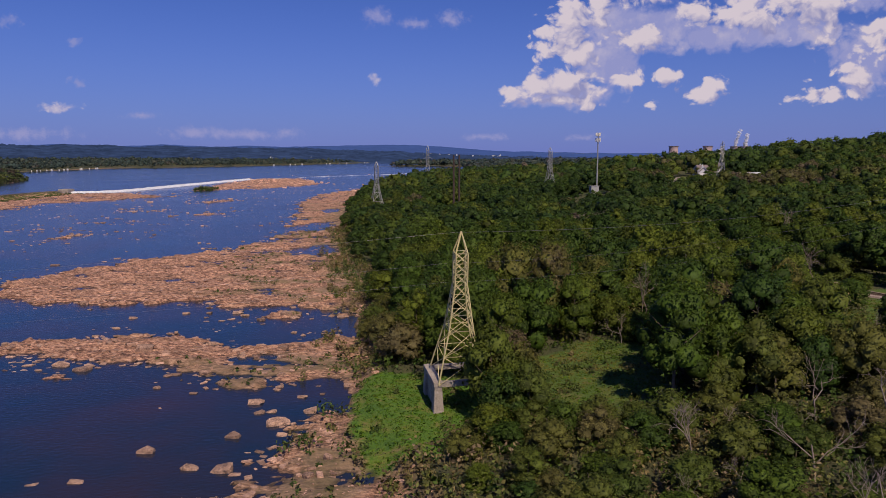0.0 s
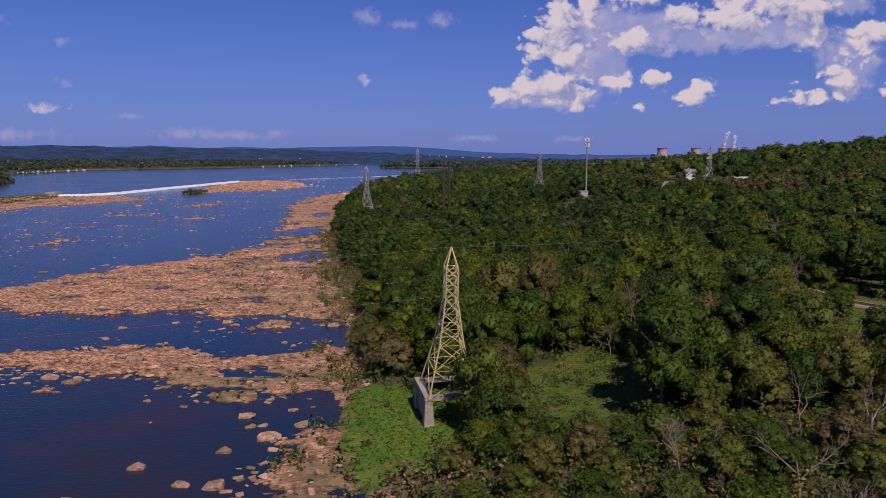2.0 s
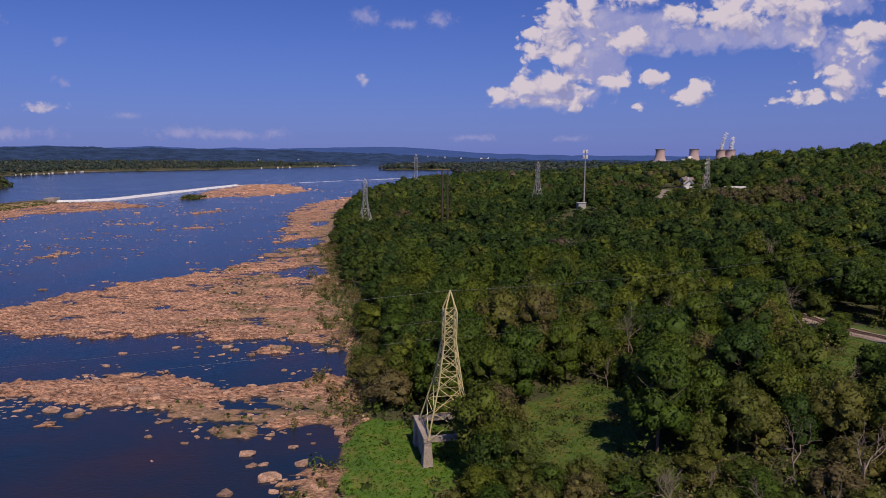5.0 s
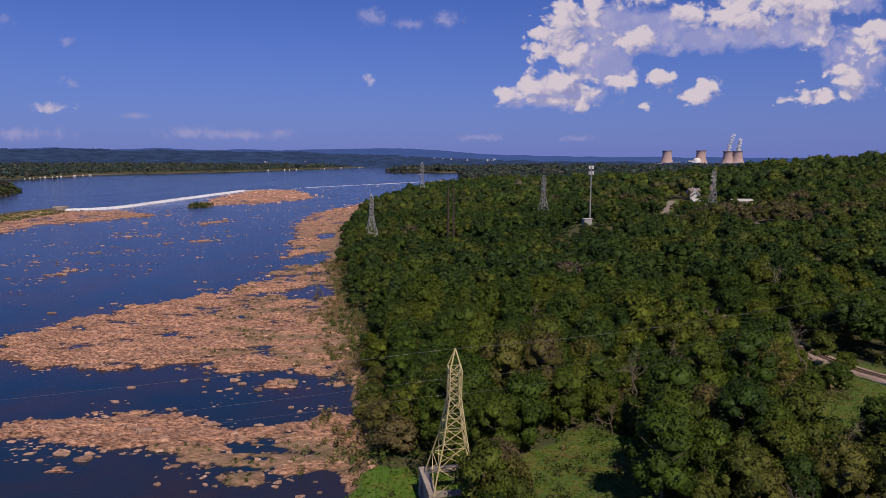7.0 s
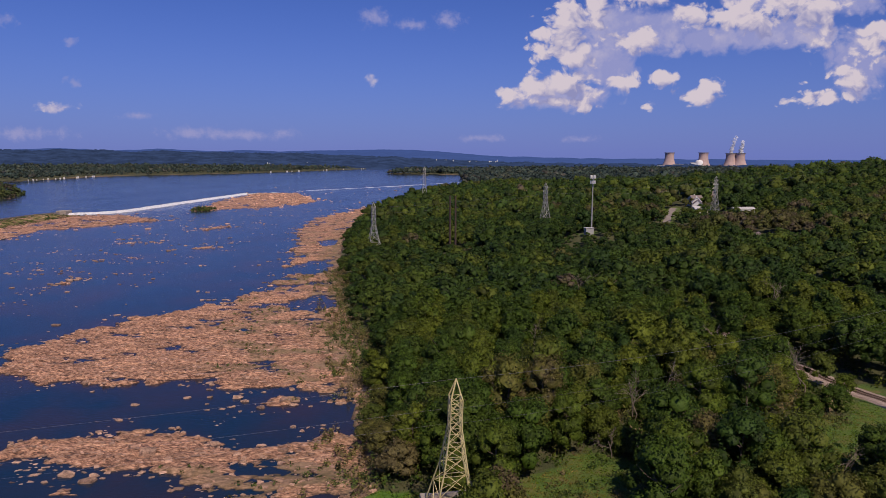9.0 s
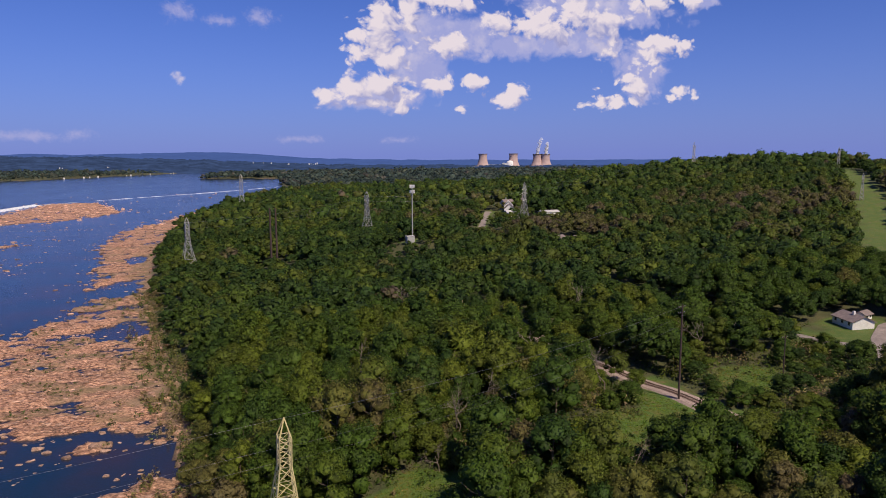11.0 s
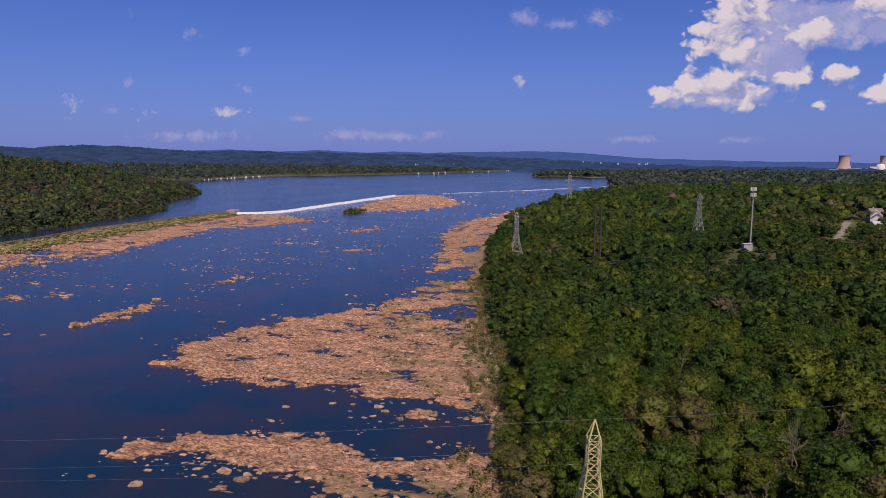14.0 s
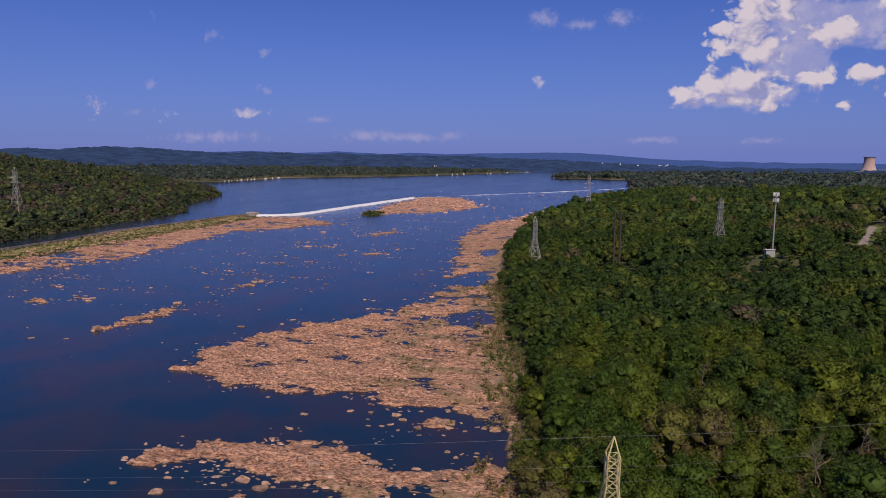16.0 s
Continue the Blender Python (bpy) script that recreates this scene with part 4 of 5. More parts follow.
PYLON, PIER_TOP, TURN = (2.5, 117.6), 7.3, 11.0
LEAN = 6.3         # degrees the tower is tipped towards the camera so its tip fits the view
APEX = (1.95, 114.75)
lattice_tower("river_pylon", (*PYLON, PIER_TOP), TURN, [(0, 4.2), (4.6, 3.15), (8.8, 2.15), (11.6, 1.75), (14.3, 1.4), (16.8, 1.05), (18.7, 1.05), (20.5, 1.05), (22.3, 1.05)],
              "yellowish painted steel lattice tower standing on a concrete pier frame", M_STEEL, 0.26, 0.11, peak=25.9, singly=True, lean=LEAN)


def battered(x0, y0, z0, x1, y1, z1, flare):
    """A block whose foot spreads."""
    v, f = block(x0, y0, z0, x1, y1, z1)
    mid = np.array([(x0 + x1) / 2, (y0 + y1) / 2])
    v[:4, :2] = mid + (v[:4, :2] - mid) * flare
    return v, f


def pier():
    ob = tagged(new("concrete_pier"), "weathered concrete frame of battered piers and beams carrying the lattice tower", "pier")
    ob.matrix_world = pose(3.0, 119.2, -0.2, 0, 0, TURN)
    for side in (-1, 1):
        x = side * 5
        for k in (-1, 1):
            part("pillar", bevelled("pillar", [battered(x - 0.65, k * 4.6 - 0.75, 0.6, x + 0.65, k * 4.6 + 0.75, 6.6, 1.55)], M_CONCRETE, 0.08), ob)
        part("web_wall", bevelled("web_wall", [block(x - 0.32, -3.7, 0.9, x + 0.32, 3.7, 5.6)], M_CONCRETE, 0.05), ob)
        part("footing", bevelled("footing", [block(x - 1.5, -6.3, 0.0, x + 1.5, 6.3, 1.5)], M_CONCRETE, 0.12), ob)
        part("cap_beam", bevelled("cap_beam", [block(x - 0.8, -5.5, 6.6, x + 0.8, 5.5, 7.5)], M_CONCRETE, 0.06), ob)
    for k in (-1, 1):
        part("cross_beam", bevelled("cross_beam", [block(-4.2, k * 4.8 - 0.45, 6.5, 4.2, k * 4.8 + 0.45, 7.45)], M_CONCRETE, 0.06), ob)


pier()
TALL = [(0, 3.6), (6, 2.9), (12, 2.2), (18, 1.6), (23, 1.2), (27, 1.2), (31, 1.2), (35, 1.2)]
PALE = "pale galvanised lattice transmission tower rising above the tree tops"


def far_tower(place, top, turn, label=PALE, arms=((30, 4.2), (26, 4.8)), wide=1.0):
    """A tower standing on the ground whose tip is at the given height."""
    z = gz(*place)
    k = (top - z) / 38.0
    base = [(h * k, w * k * (1 + (wide - 1) * max(0, 1 - h / 26))) for h, w in TALL]
    return lattice_tower("transmission_tower", (*place, z - 0.3), turn, base, label, M_GALV, 0.30, 0.17, [(h * k, r * k) for h, r in arms], 38.0 * k)


far_tower((-43, 445), 41.5, 20, wide=1.9, arms=())
far_tower((82, 530), 51.0, 20, wide=1.5, arms=((31, 1.9), (27, 1.9), (23, 2.2)))
far_tower((220, 546), 55.5, 30)
far_tower((-20, 900), 57.0, 10, "distant pale lattice transmission tower near the river bank")
far_tower((516, 734), 92.0, 40, "lattice transmission tower on the wooded hill")
far_tower((470, 444), 62.0, 40, "lattice transmission tower beside a cleared strip on the hill", wide=0.8)
far_tower((560, 560), 84.0, 40, "lattice transmission tower beside a cleared strip on the hill", wide=0.8)
far_tower((-640, 640), 66.0, 10, "lattice transmission tower in the wood on the opposite bank", wide=1.3)


def pole_mesh(name, height, r0, r1, mat, sides=10):
    return mesh_from(name, *tube([(0, 0, -0.5), (0, 0, height * 0.5), (0, 0, height)], [r0, (r0 + r1) / 2, r1], sides), mat, True)


def utility_pole(x, y, height, label, arms=1, r=0.2):
    ob = tagged(new("utility_pole"), label, "pole", "utility poles")
    ob.matrix_world = pose(x, y, gz(x, y), 0, 0, 15)
    part("shaft", pole_mesh("shaft", height, r, r * 0.7, M_POLE), ob)
    for i in range(arms):
        z = height - 0.8 - 1.6 * i
        arm = part("crossarm", bevelled("crossarm", [block(-1.3, 0.1, z, 1.3, 0.25, z + 0.16)], M_POLE, 0.02), ob)
        for k in (-1.15, -0.4, 0.4, 1.15):
            part("insulator", mesh_from("insulator", *tube([(k, 0.17, z + 0.16), (k, 0.17, z + 0.28), (k, 0.17, z + 0.4)], [0.05, 0.09, 0.04], 8), M_GALV), arm)
    return ob


BIG_POLE = (110, 156)
utility_pole(*BIG_POLE, 27, "tall dark reddish pole beside the railway track", 2, 0.3)
utility_pole(145, 157, 14, "dark wooden utility pole in a grassy opening", 1)
for x in (7.0, 10.6):
    utility_pole(x, 452, 45.2 - gz(x, 452), "dark wooden pole of a pair rising above the trees", 0, 0.72)


def monopole():
    x, y = 98.5, 441
    z = gz(x, y)
    ob = tagged(new("antenna_mast"), "slender pale steel mast with panel antennas and an equipment cabin", "mast")
    ob.matrix_world = pose(x, y, z)
    h = 58.8 - z
    part("shaft", pole_mesh("shaft", h, 0.5, 0.34, M_GALV, 12), ob)
    for ring, zc in (("antenna_panel", h - 1.2), ("antenna_panel", h - 4.6)):
        part("platform", mesh_from("platform", *tube([(0, 0, zc - 0.7), (0, 0, zc - 0.45)], [1.5, 1.5], 12), M_GALV), ob)
        for i in range(9):
            a = 2 * math.pi * i / 9
            me = bevelled(ring, [block(-0.22, -0.12, -1.1, 0.22, 0.12, 1.1)], M_SIDING, 0.03)
            p = part(ring, me, ob)
            p.matrix_local = pose(1.55 * math.cos(a), 1.55 * math.sin(a), zc + 0.3, 0, 0, math.degrees(a) + 90)
    cabin = tagged(new("equipment_cabin"), "small white equipment cabin at the foot of the mast", "cabin")
    cabin.matrix_world = pose(x - 2.5, y - 3.5, z, 0, 0, 12)
    part("body", bevelled("body", [block(-2.6, -1.8, -0.5, 2.6, 1.8, 4.2)], M_SIDING_GREY, 0.05), cabin)
    part("roof", bevelled("roof", [block(-2.9, -2.1, 4.2, 2.9, 2.1, 4.5)], M_ROOF_PALE, 0.05), cabin)


monopole()
c, s = math.cos(radians(TURN)), math.sin(radians(TURN))
top = (*APEX, PIER_TOP + 25.6)
wire(top, (PYLON[0] - 560, PYLON[1] - 97, 46), 14, 0.018)
wire(top, (*BIG_POLE, gz(*BIG_POLE) + 26.5), 2.0, 0.022)
for z, side in [(20.4, -1), (16.8, 1)]:
    wire((APEX[0] - 1.0 * c, APEX[1] + 0.7 + side, PIER_TOP + z), (PYLON[0] - 560, PYLON[1] - 97 + side * 3, 22 + z), 14, 0.014)
    wire((APEX[0] + 1.0 * c, APEX[1] + 0.7 + side, PIER_TOP + z), (BIG_POLE[0], BIG_POLE[1] + side, gz(*BIG_POLE) + 4 + z), 2.5, 0.012)
for dz in (0, 4):
    wire((-43, 445, 38 - dz), (82, 530, 47 - dz), 3, 0.03)
    wire((82, 530, 47 - dz), (220, 546, 51 - dz), 3, 0.03)
    wire((220, 546, 51 - dz), (516, 734, 86 - dz), 6, 0.03)
    wire((-43, 445, 38 - dz), (-640, 640, 60 - dz), 16, 0.03)

# ---- dam, railway, roads, houses, power station, distance ----
def along(line, step):
    """Places and headings every step along a line."""
    out, carry = [], 0.0
    for (ax, ay), (bx, by) in zip(line, line[1:]):
        n = math.hypot(bx - ax, by - ay)
        d = carry
        while d < n:
            out.append((ax + (bx - ax) * d / n, ay + (by - ay) * d / n, math.atan2(by - ay, bx - ax)))
            d += step
        carry = d - n
    return out


def strip(line, half, lift, step=3.0, edge=0.0):
    """A band that follows the ground along a line, with side faces."""
    pts = along(line, step)
    v, f = [], []
    for x, y, a in pts:
        nx, ny = -math.sin(a), math.cos(a)
        z = gz(x, y) + lift
        for k, dz in ((-half - edge, -lift - 0.6), (-half, 0), (half, 0), (half + edge, -lift - 0.6)):
            v.append((x + nx * k, y + ny * k, z + dz))
    for i in range(len(pts) - 1):
        for j in range(3):
            f.append((4 * i + j, 4 * i + j + 4, 4 * i + j + 5, 4 * i + j + 1))
    return np.array(v), np.array(f)


def smoothed(line, n=3):
    for _ in range(n):
        out = [line[0]]
        for (ax, ay), (bx, by) in zip(line, line[1:]):
            out += [(ax * 0.75 + bx * 0.25, ay * 0.75 + by * 0.25), (ax * 0.25 + bx * 0.75, ay * 0.25 + by * 0.75)]
        line = out + [line[-1]]
    return line


rail_line = smoothed(RAIL)
track = tagged(new("railway_track"), "single railway track on pale pinkish ballast through the wood", "railway", kind="structure")
part("ballast_bed", mesh_from("ballast_bed", *strip(rail_line, 3.0, 0.35, 3, 1.4), M_BALLAST), track)
tie = bevelled("tie", [block(-0.12, -1.3, 0, 0.12, 1.3, 0.18)], M_TIE, 0.02)
seen_part = [p for p in along(rail_line, 0.62) if 100 < p[1] < 200]
for x, y, a in seen_part[:260]:
    o = part("tie", tie, track)
    o.matrix_world = pose(x, y, gz(x, y) + 0.30, 0, 0, math.degrees(a))
for side in (-0.72, 0.72):
    off = [(x - math.sin(a) * side, y + math.cos(a) * side) for x, y, a in along(rail_line, 3.0)]
    v, f = strip(off, 0.05, 0.64, 3.0, 0.03)
    part("rail", mesh_from("rail", v, f, M_RAIL), track)
lane = tagged(new("lane", mesh_from("lane", *strip(smoothed(ROAD), 2.6, 0.12, 3, 0.3), M_ROAD)), "pale worn asphalt lane past the house", "road", kind="structure")
tagged(new("hill_road", mesh_from("hill_road", *strip(HILL_ROAD, 3.6, 0.15, 4, 0.3), M_ROAD)), "pale straight road running away through the trees", "road", kind="structure")
tagged(new("driveway", mesh_from("driveway", *strip([(186, 160), (200, 176), (214, 186), (222, 186)], 2.4, 0.12, 2, 0.3), M_ROAD)), "pale driveway leading to the house", "driveway", kind="structure")


def house(x, y, turn, long, wide, eaves, ridge, wall_mat, roof_mat, label, chimney=True, category="house"):
    ob = tagged(new("house"), label, category, "houses of the village")
    ob.matrix_world = pose(x, y, gz(x, y), 0, 0, turn)
    a, b = long / 2, wide / 2
    v = np.array([(-a, -b, -0.6), (a, -b, -0.6), (a, b, -0.6), (-a, b, -0.6), (-a, -b, eaves), (a, -b, eaves), (a, b, eaves), (-a, b, eaves), (-a, 0, ridge - 0.1), (a, 0, ridge - 0.1)])
    bm = bmesh.new()
    vs = [bm.verts.new(p) for p in v]
    for q in ((0, 1, 5, 4), (1, 2, 6, 9, 5), (2, 3, 7, 6), (3, 0, 4, 8, 7)):
        bm.faces.new([vs[i] for i in q])
    me = bpy.data.meshes.new("wall")
    bm.to_mesh(me), bm.free()
    me.materials.append(wall_mat)
    part("wall", me, ob)
    o, t = 0.5, 0.22
    drop = o * (ridge - eaves) / b
    for sgn in (-1, 1):
        q = [(-a - o, 0, ridge), (a + o, 0, ridge), (a + o, sgn * (b + o), eaves - drop), (-a - o, sgn * (b + o), eaves - drop)]
        vv = np.array(q + [(p[0], p[1], p[2] + t) for p in q])
        part("roof", mesh_from("roof", vv, [(0, 1, 2, 3), (4, 7, 6, 5), (0, 4, 5, 1), (1, 5, 6, 2), (2, 6, 7, 3), (3, 7, 4, 0)], roof_mat), ob)
    pane = bevelled("window", [block(-0.6, -0.05, 0, 0.6, 0.05, 1.3)], M_GLASS, 0.01)
    frame_me = bevelled("frame", [block(-0.75, -0.04, -0.12, 0.75, 0.03, 1.42)], M_SIDING, 0.01)
    for sgn in (-1, 1):
        for i in range(max(2, int(long / 3.5))):
            w = part("window", pane, ob)
            w.matrix_local = pose(-a + long * (i + 0.5) / max(2, int(long / 3.5)), sgn * (b + 0.03), 1.0)
            fr = part("frame", frame_me, w)
    door = part("door", bevelled("door", [block(-0.5, -0.06, 0, 0.5, 0.06, 2.05)], M_BRICK, 0.02), ob)
    door.matrix_local = pose(a + 0.02, 0.6, 0, 0, 0, 90)
    if chimney:
        part("chimney", bevelled("chimney", [block(-a * 0.2 - 0.4, 0.2, eaves, -a * 0.2 + 0.4, 1.0, ridge + 1.1)], M_SIDING, 0.03), ob)
    return ob


house(205.5, 192, 78, 11.5, 8.0, 2.6, 4.4, M_SIDING, M_ROOF, "single-storey white house with a grey shingle roof in a mown yard")
shed = house(214, 196, 18, 5.0, 4, 2.3, 3.3, M_SIDING, M_ROOF, "small white outbuilding beside the house", False, "shed")
for x, y, turn, l, w, e, r, wm, rm, text in [
    (222, 588, 70, 14, 8, 5.4, 9.0, M_SIDING, M_ROOF, "white two-storey house among the trees"), (228, 606, 70, 12, 8, 5.2, 9.2, M_SIDING, M_ROOF_PALE, "white house with a pale roof among trees"),
    (217, 570, 10, 11, 8, 3.0, 5.5, M_SIDING, M_ROOF_PALE, "low white house with a pale roof"), (234, 626, 20, 12, 9, 5.4, 9.4, M_SIDING, M_ROOF, "white two-storey house by the road"),
    (240, 540, 0, 16, 8, 3.4, 4.8, M_SIDING, M_ROOF_PALE, "long low building with a pale metal roof on a lawn"), (192, 418, 30, 13, 8, 3.0, 5.2, M_SIDING_GREY, M_ROOF, "low pale house half hidden by trees"),
    (206, 410, 15, 12, 8, 3.0, 5.0, M_SIDING, M_ROOF, "low white house half hidden by trees"), (262, 660, 40, 14, 9, 5.0, 8.6, M_SIDING, M_ROOF, "distant white house on the hillside")]:
    house(x, y, turn, l, w, e, r, wm, rm, text, e > 4)

# the dam: a masonry wall with a grassy berm, then an overflowing crest
DAM_WALL = [(-478, 250), (-474, 520), (-484, 600), (-474, 676), (-466, 790), (-452, 822)]
CREST = [(-448, 826), (-425, 838), (-400, 860), (-392, 985), (-358, 1268), (-262, 1405), (-120, 1560), (54, 1835)]


def ribbon(line, profile):
    """Sweeps a cross-section (offset, height) along a line."""
    pts = along(line, 6.0) + [(*line[-1], math.atan2(line[-1][1] - line[-2][1], line[-1][0] - line[-2][0]))]
    v, f, n = [], [], len(profile)
    for x, y, a in pts:
        for off, z in profile:
            v.append((x + math.sin(a) * off, y - math.cos(a) * off, z))
    for i in range(len(pts) - 1):
        for j in range(n - 1):
            f.append((i * n + j, i * n + j + 1, (i + 1) * n + j + 1, (i + 1) * n + j))
    return np.array(v), np.array(f)


wall = tagged(new("dam"), "long low masonry dam with water pouring over its crest", "dam", kind="structure")
part("masonry_wall", mesh_from("masonry_wall", *ribbon(DAM_WALL, [(-1.8, -2), (-1.3, 3.4), (0.2, 3.4), (0.6, 2.4), (1.2, -1)]), M_MASONRY), wall)
part("coping", mesh_from("coping", *ribbon(DAM_WALL, [(-1.4, 3.3), (-1.4, 3.75), (0.3, 3.75), (0.3, 3.3)]), M_MASONRY), wall)
part("abutment", bevelled("abutment", [block(-458, 818, -2, -446, 832, 5.2)], M_CONCRETE, 0.2), wall)
v, f = ribbon(smoothed(CREST[:5], 2), [(-2, 1.2), (0, 2.3), (1.4, 2.1), (3.0, 0.9), (5.5, 0.35), (8.5, 0.1), (12, -0.1)])
v[:, 2] += 0.55 * fbm(v[:, 0] / 5, v[:, 1] / 9, 77, 5)
part("overflow", mesh_from("overflow", v, f, M_FOAM, True), wall, "white water falling over the dam crest")
v, f = ribbon(smoothed(CREST[4:], 2), [(-2, -0.3), (0, 0.22), (2, 0.2), (4.0, -0.3)])
v[:, 2] += 0.8 * fbm(v[:, 0] / 25, v[:, 1] / 25, 78)
part("low_crest", mesh_from("low_crest", v, f, M_FOAM, True), wall, "thin broken line of white water")


# cooling towers and the power station
def cooling_tower(x, y, height, base, label):
    ob = tagged(new("cooling_tower"), label, "cooling tower", "cooling towers of the power station")
    ob.matrix_world = pose(x, y, 2)
    v, f, sides, rings = [], [], 40, 18
    for i in range(rings + 1):
        k = i / rings
        r = base * (0.60 + 0.40 * ((0.78 - k) / 0.78) ** 2) if k < 0.78 else base * (0.60 + 0.07 * ((k - 0.78) / 0.22) ** 2)
        for j in range(sides):
            a = 2 * math.pi * j / sides
            v.append((r * math.cos(a), r * math.sin(a), 6 + (height - 6) * k))
    outer = len(v)
    for i in range(rings + 1):
        for j in range(sides):
            p = v[i * sides + j]
            v.append((p[0] * 0.975, p[1] * 0.975, p[2]))
    for i in range(rings):
        for j in range(sides):
            q = (i * sides + j, i * sides + (j + 1) % sides, (i + 1) * sides + (j + 1) % sides, (i + 1) * sides + j)
            f += [q, tuple(outer + t for t in reversed(q))]
    for j in range(sides):
        f.append((rings * sides + j, rings * sides + (j + 1) % sides, outer + rings * sides + (j + 1) % sides, outer + rings * sides + j))
    part("shell", mesh_from("shell", np.array(v), np.array(f), M_TOWER, True), ob)
    part("rim", mesh_from("rim", *tube([(0, 0, height - 2), (0, 0, height + 0.5)], [base * 0.68, base * 0.68], 40), M_MASONRY), ob)
    part("inlet_ring", mesh_from("inlet_ring", *tube([(0, 0, -2), (0, 0, 6)], [base * 0.97, base * 0.99], 40), M_MASONRY), ob)
    return ob


STEAMING = "pinkish concrete cooling tower with white vapour rising from it"
IDLE = "pinkish concrete cooling tower standing idle beyond the woods"
for x, y, h, text in [(1309, 3938, 84, IDLE), (1480, 3877, 84, IDLE), (1611, 3825, 80, STEAMING), (1656, 3807, 80, STEAMING)]:
    cooling_tower(x, y, h, 41, text)


def plume(x, y, z, height, lean, seed):
    r = np.random.default_rng(seed)
    pieces = []
    for i in range(26):
        k = (i / 26) ** 0.9
        rad = 17 * (1 - 0.5 * k)
        c = np.array([x + lean * k ** 1.5 + r.normal() * 6 * k, y + r.normal() * 6, z + height * k])
        v, f = lump(r, rad * r.uniform(0.8, 1.5), rad * 1.6, -rad * 0.8, 6, 9)
        pieces.append((v + c, f))
    tagged(new("vapour_plume", mesh_from("vapour_plume", *joined(pieces), M_VAPOUR, True)), "white vapour plume rising from a cooling tower", "vapour", "vapour plumes")


plume(1611, 3825, 78, 100, 26, 1)
plume(1656, 3807, 78, 75, 14, 2)


def plant_building(x, y, l, w, h, turn, label, mat, dome=False):
    ob = tagged(new("plant_building"), label, "building", "power station buildings")
    ob.matrix_world = pose(x, y, 4, 0, 0, turn)
    if dome:
        part("shell", mesh_from("shell", *tube([(0, 0, -3), (0, 0, h * 0.75), (0, 0, h * 0.92), (0, 0, h)], [l, l, l * 0.7, 0.5], 24), mat, True), ob)
    else:
        part("body", bevelled("body", [block(-l / 2, -w / 2, -3, l / 2, w / 2, h)], mat, 0.4), ob)
        part("roof", bevelled("roof", [block(-l / 2 - 1, -w / 2 - 1, h, l / 2 + 1, w / 2 + 1, h + 1.5)], M_ROOF_PALE, 0.3), ob)


for x, y, l, w, h, text, mat in [(1360, 3880, 90, 30, 16, "pale blue-white turbine hall beside the cooling towers", M_ROOF_PALE), (1425, 3860, 40, 30, 26, "white power station building", M_SIDING), (1260, 3890, 60, 20, 9, "low pale power station building", M_SIDING), (1180, 3900, 50, 18, 7, "low pale power station shed", M_SIDING)]:
    plant_building(x, y, l, w, h, -18, text, mat)
plant_building(1448, 3850, 20, 20, 42, 0, "domed pale containment building", M_SIDING, True)


# far ridges, a plain backdrop that glows blue in place of haze
def ridge(name, radius, depth, az, height, mat, seed, label, rough, leafy):
    a = np.linspace(az[0], az[-1], 1300)
    h = np.interp(a, az, height) + rough * fbm(a * 0.7, a * 0, seed, 5) + leafy * fbm(a * 7, a * 0 + 3, seed, 3)
    v, f, rows = [], [], ((-depth, 0.0), (-depth * 0.7, 0.35), (-depth * 0.35, 0.75), (0, 1.0), (depth * 0.1, 0.6))
    for k, (dr, s) in enumerate(rows):
        for ang, hh in zip(np.radians(a), h):
            r = radius + dr
            v.append((r * math.sin(ang), r * math.cos(ang), max(hh * s + (rough * 0.6 * math.sin(ang * 90 + k) if 0 < s < 1 else 0), -2)))
    n = len(a)
    for k in range(len(rows) - 1):
        for i in range(n - 1):
            f.append((k * n + i, k * n + i + 1, (k + 1) * n + i + 1, (k + 1) * n + i))
    tagged(new(name, mesh_from(name, np.array(v), np.array(f), mat, True)), label, "hills", kind="structure")


M_RIDGE_FAR = glow_material("haze_glow_far", (0.050, 0.085, 0.25), 1.0, 0.12)
M_RIDGE_NEAR = glow_material("haze_glow_wooded", (0.030, 0.048, 0.112), 1.0, 0.55)
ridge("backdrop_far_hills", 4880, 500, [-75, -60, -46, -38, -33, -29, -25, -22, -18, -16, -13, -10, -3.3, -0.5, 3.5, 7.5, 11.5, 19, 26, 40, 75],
      [90, 100, 98, 100, 96, 110, 100, 112, 98, 104, 95, 102, 110, 98, 70, 57, 50, 46, 42, 40, 40], M_RIDGE_FAR, 5, "far hills along the horizon, self-lit blue as haze", 5, 1.0)
ridge("backdrop_wooded_hills", 4250, 700, [-75, -60, -46, -42, -38.6, -36, -33, -30, -24, -18, -12, -6, 0, 8, 20, 40], [100, 108, 110, 112, 130, 114, 104, 98, 94, 90, 82, 68, 46, 26, 18, 12], M_RIDGE_NEAR, 9, "wooded hills beyond the river, self-lit dark blue as haze", 8, 5.0)


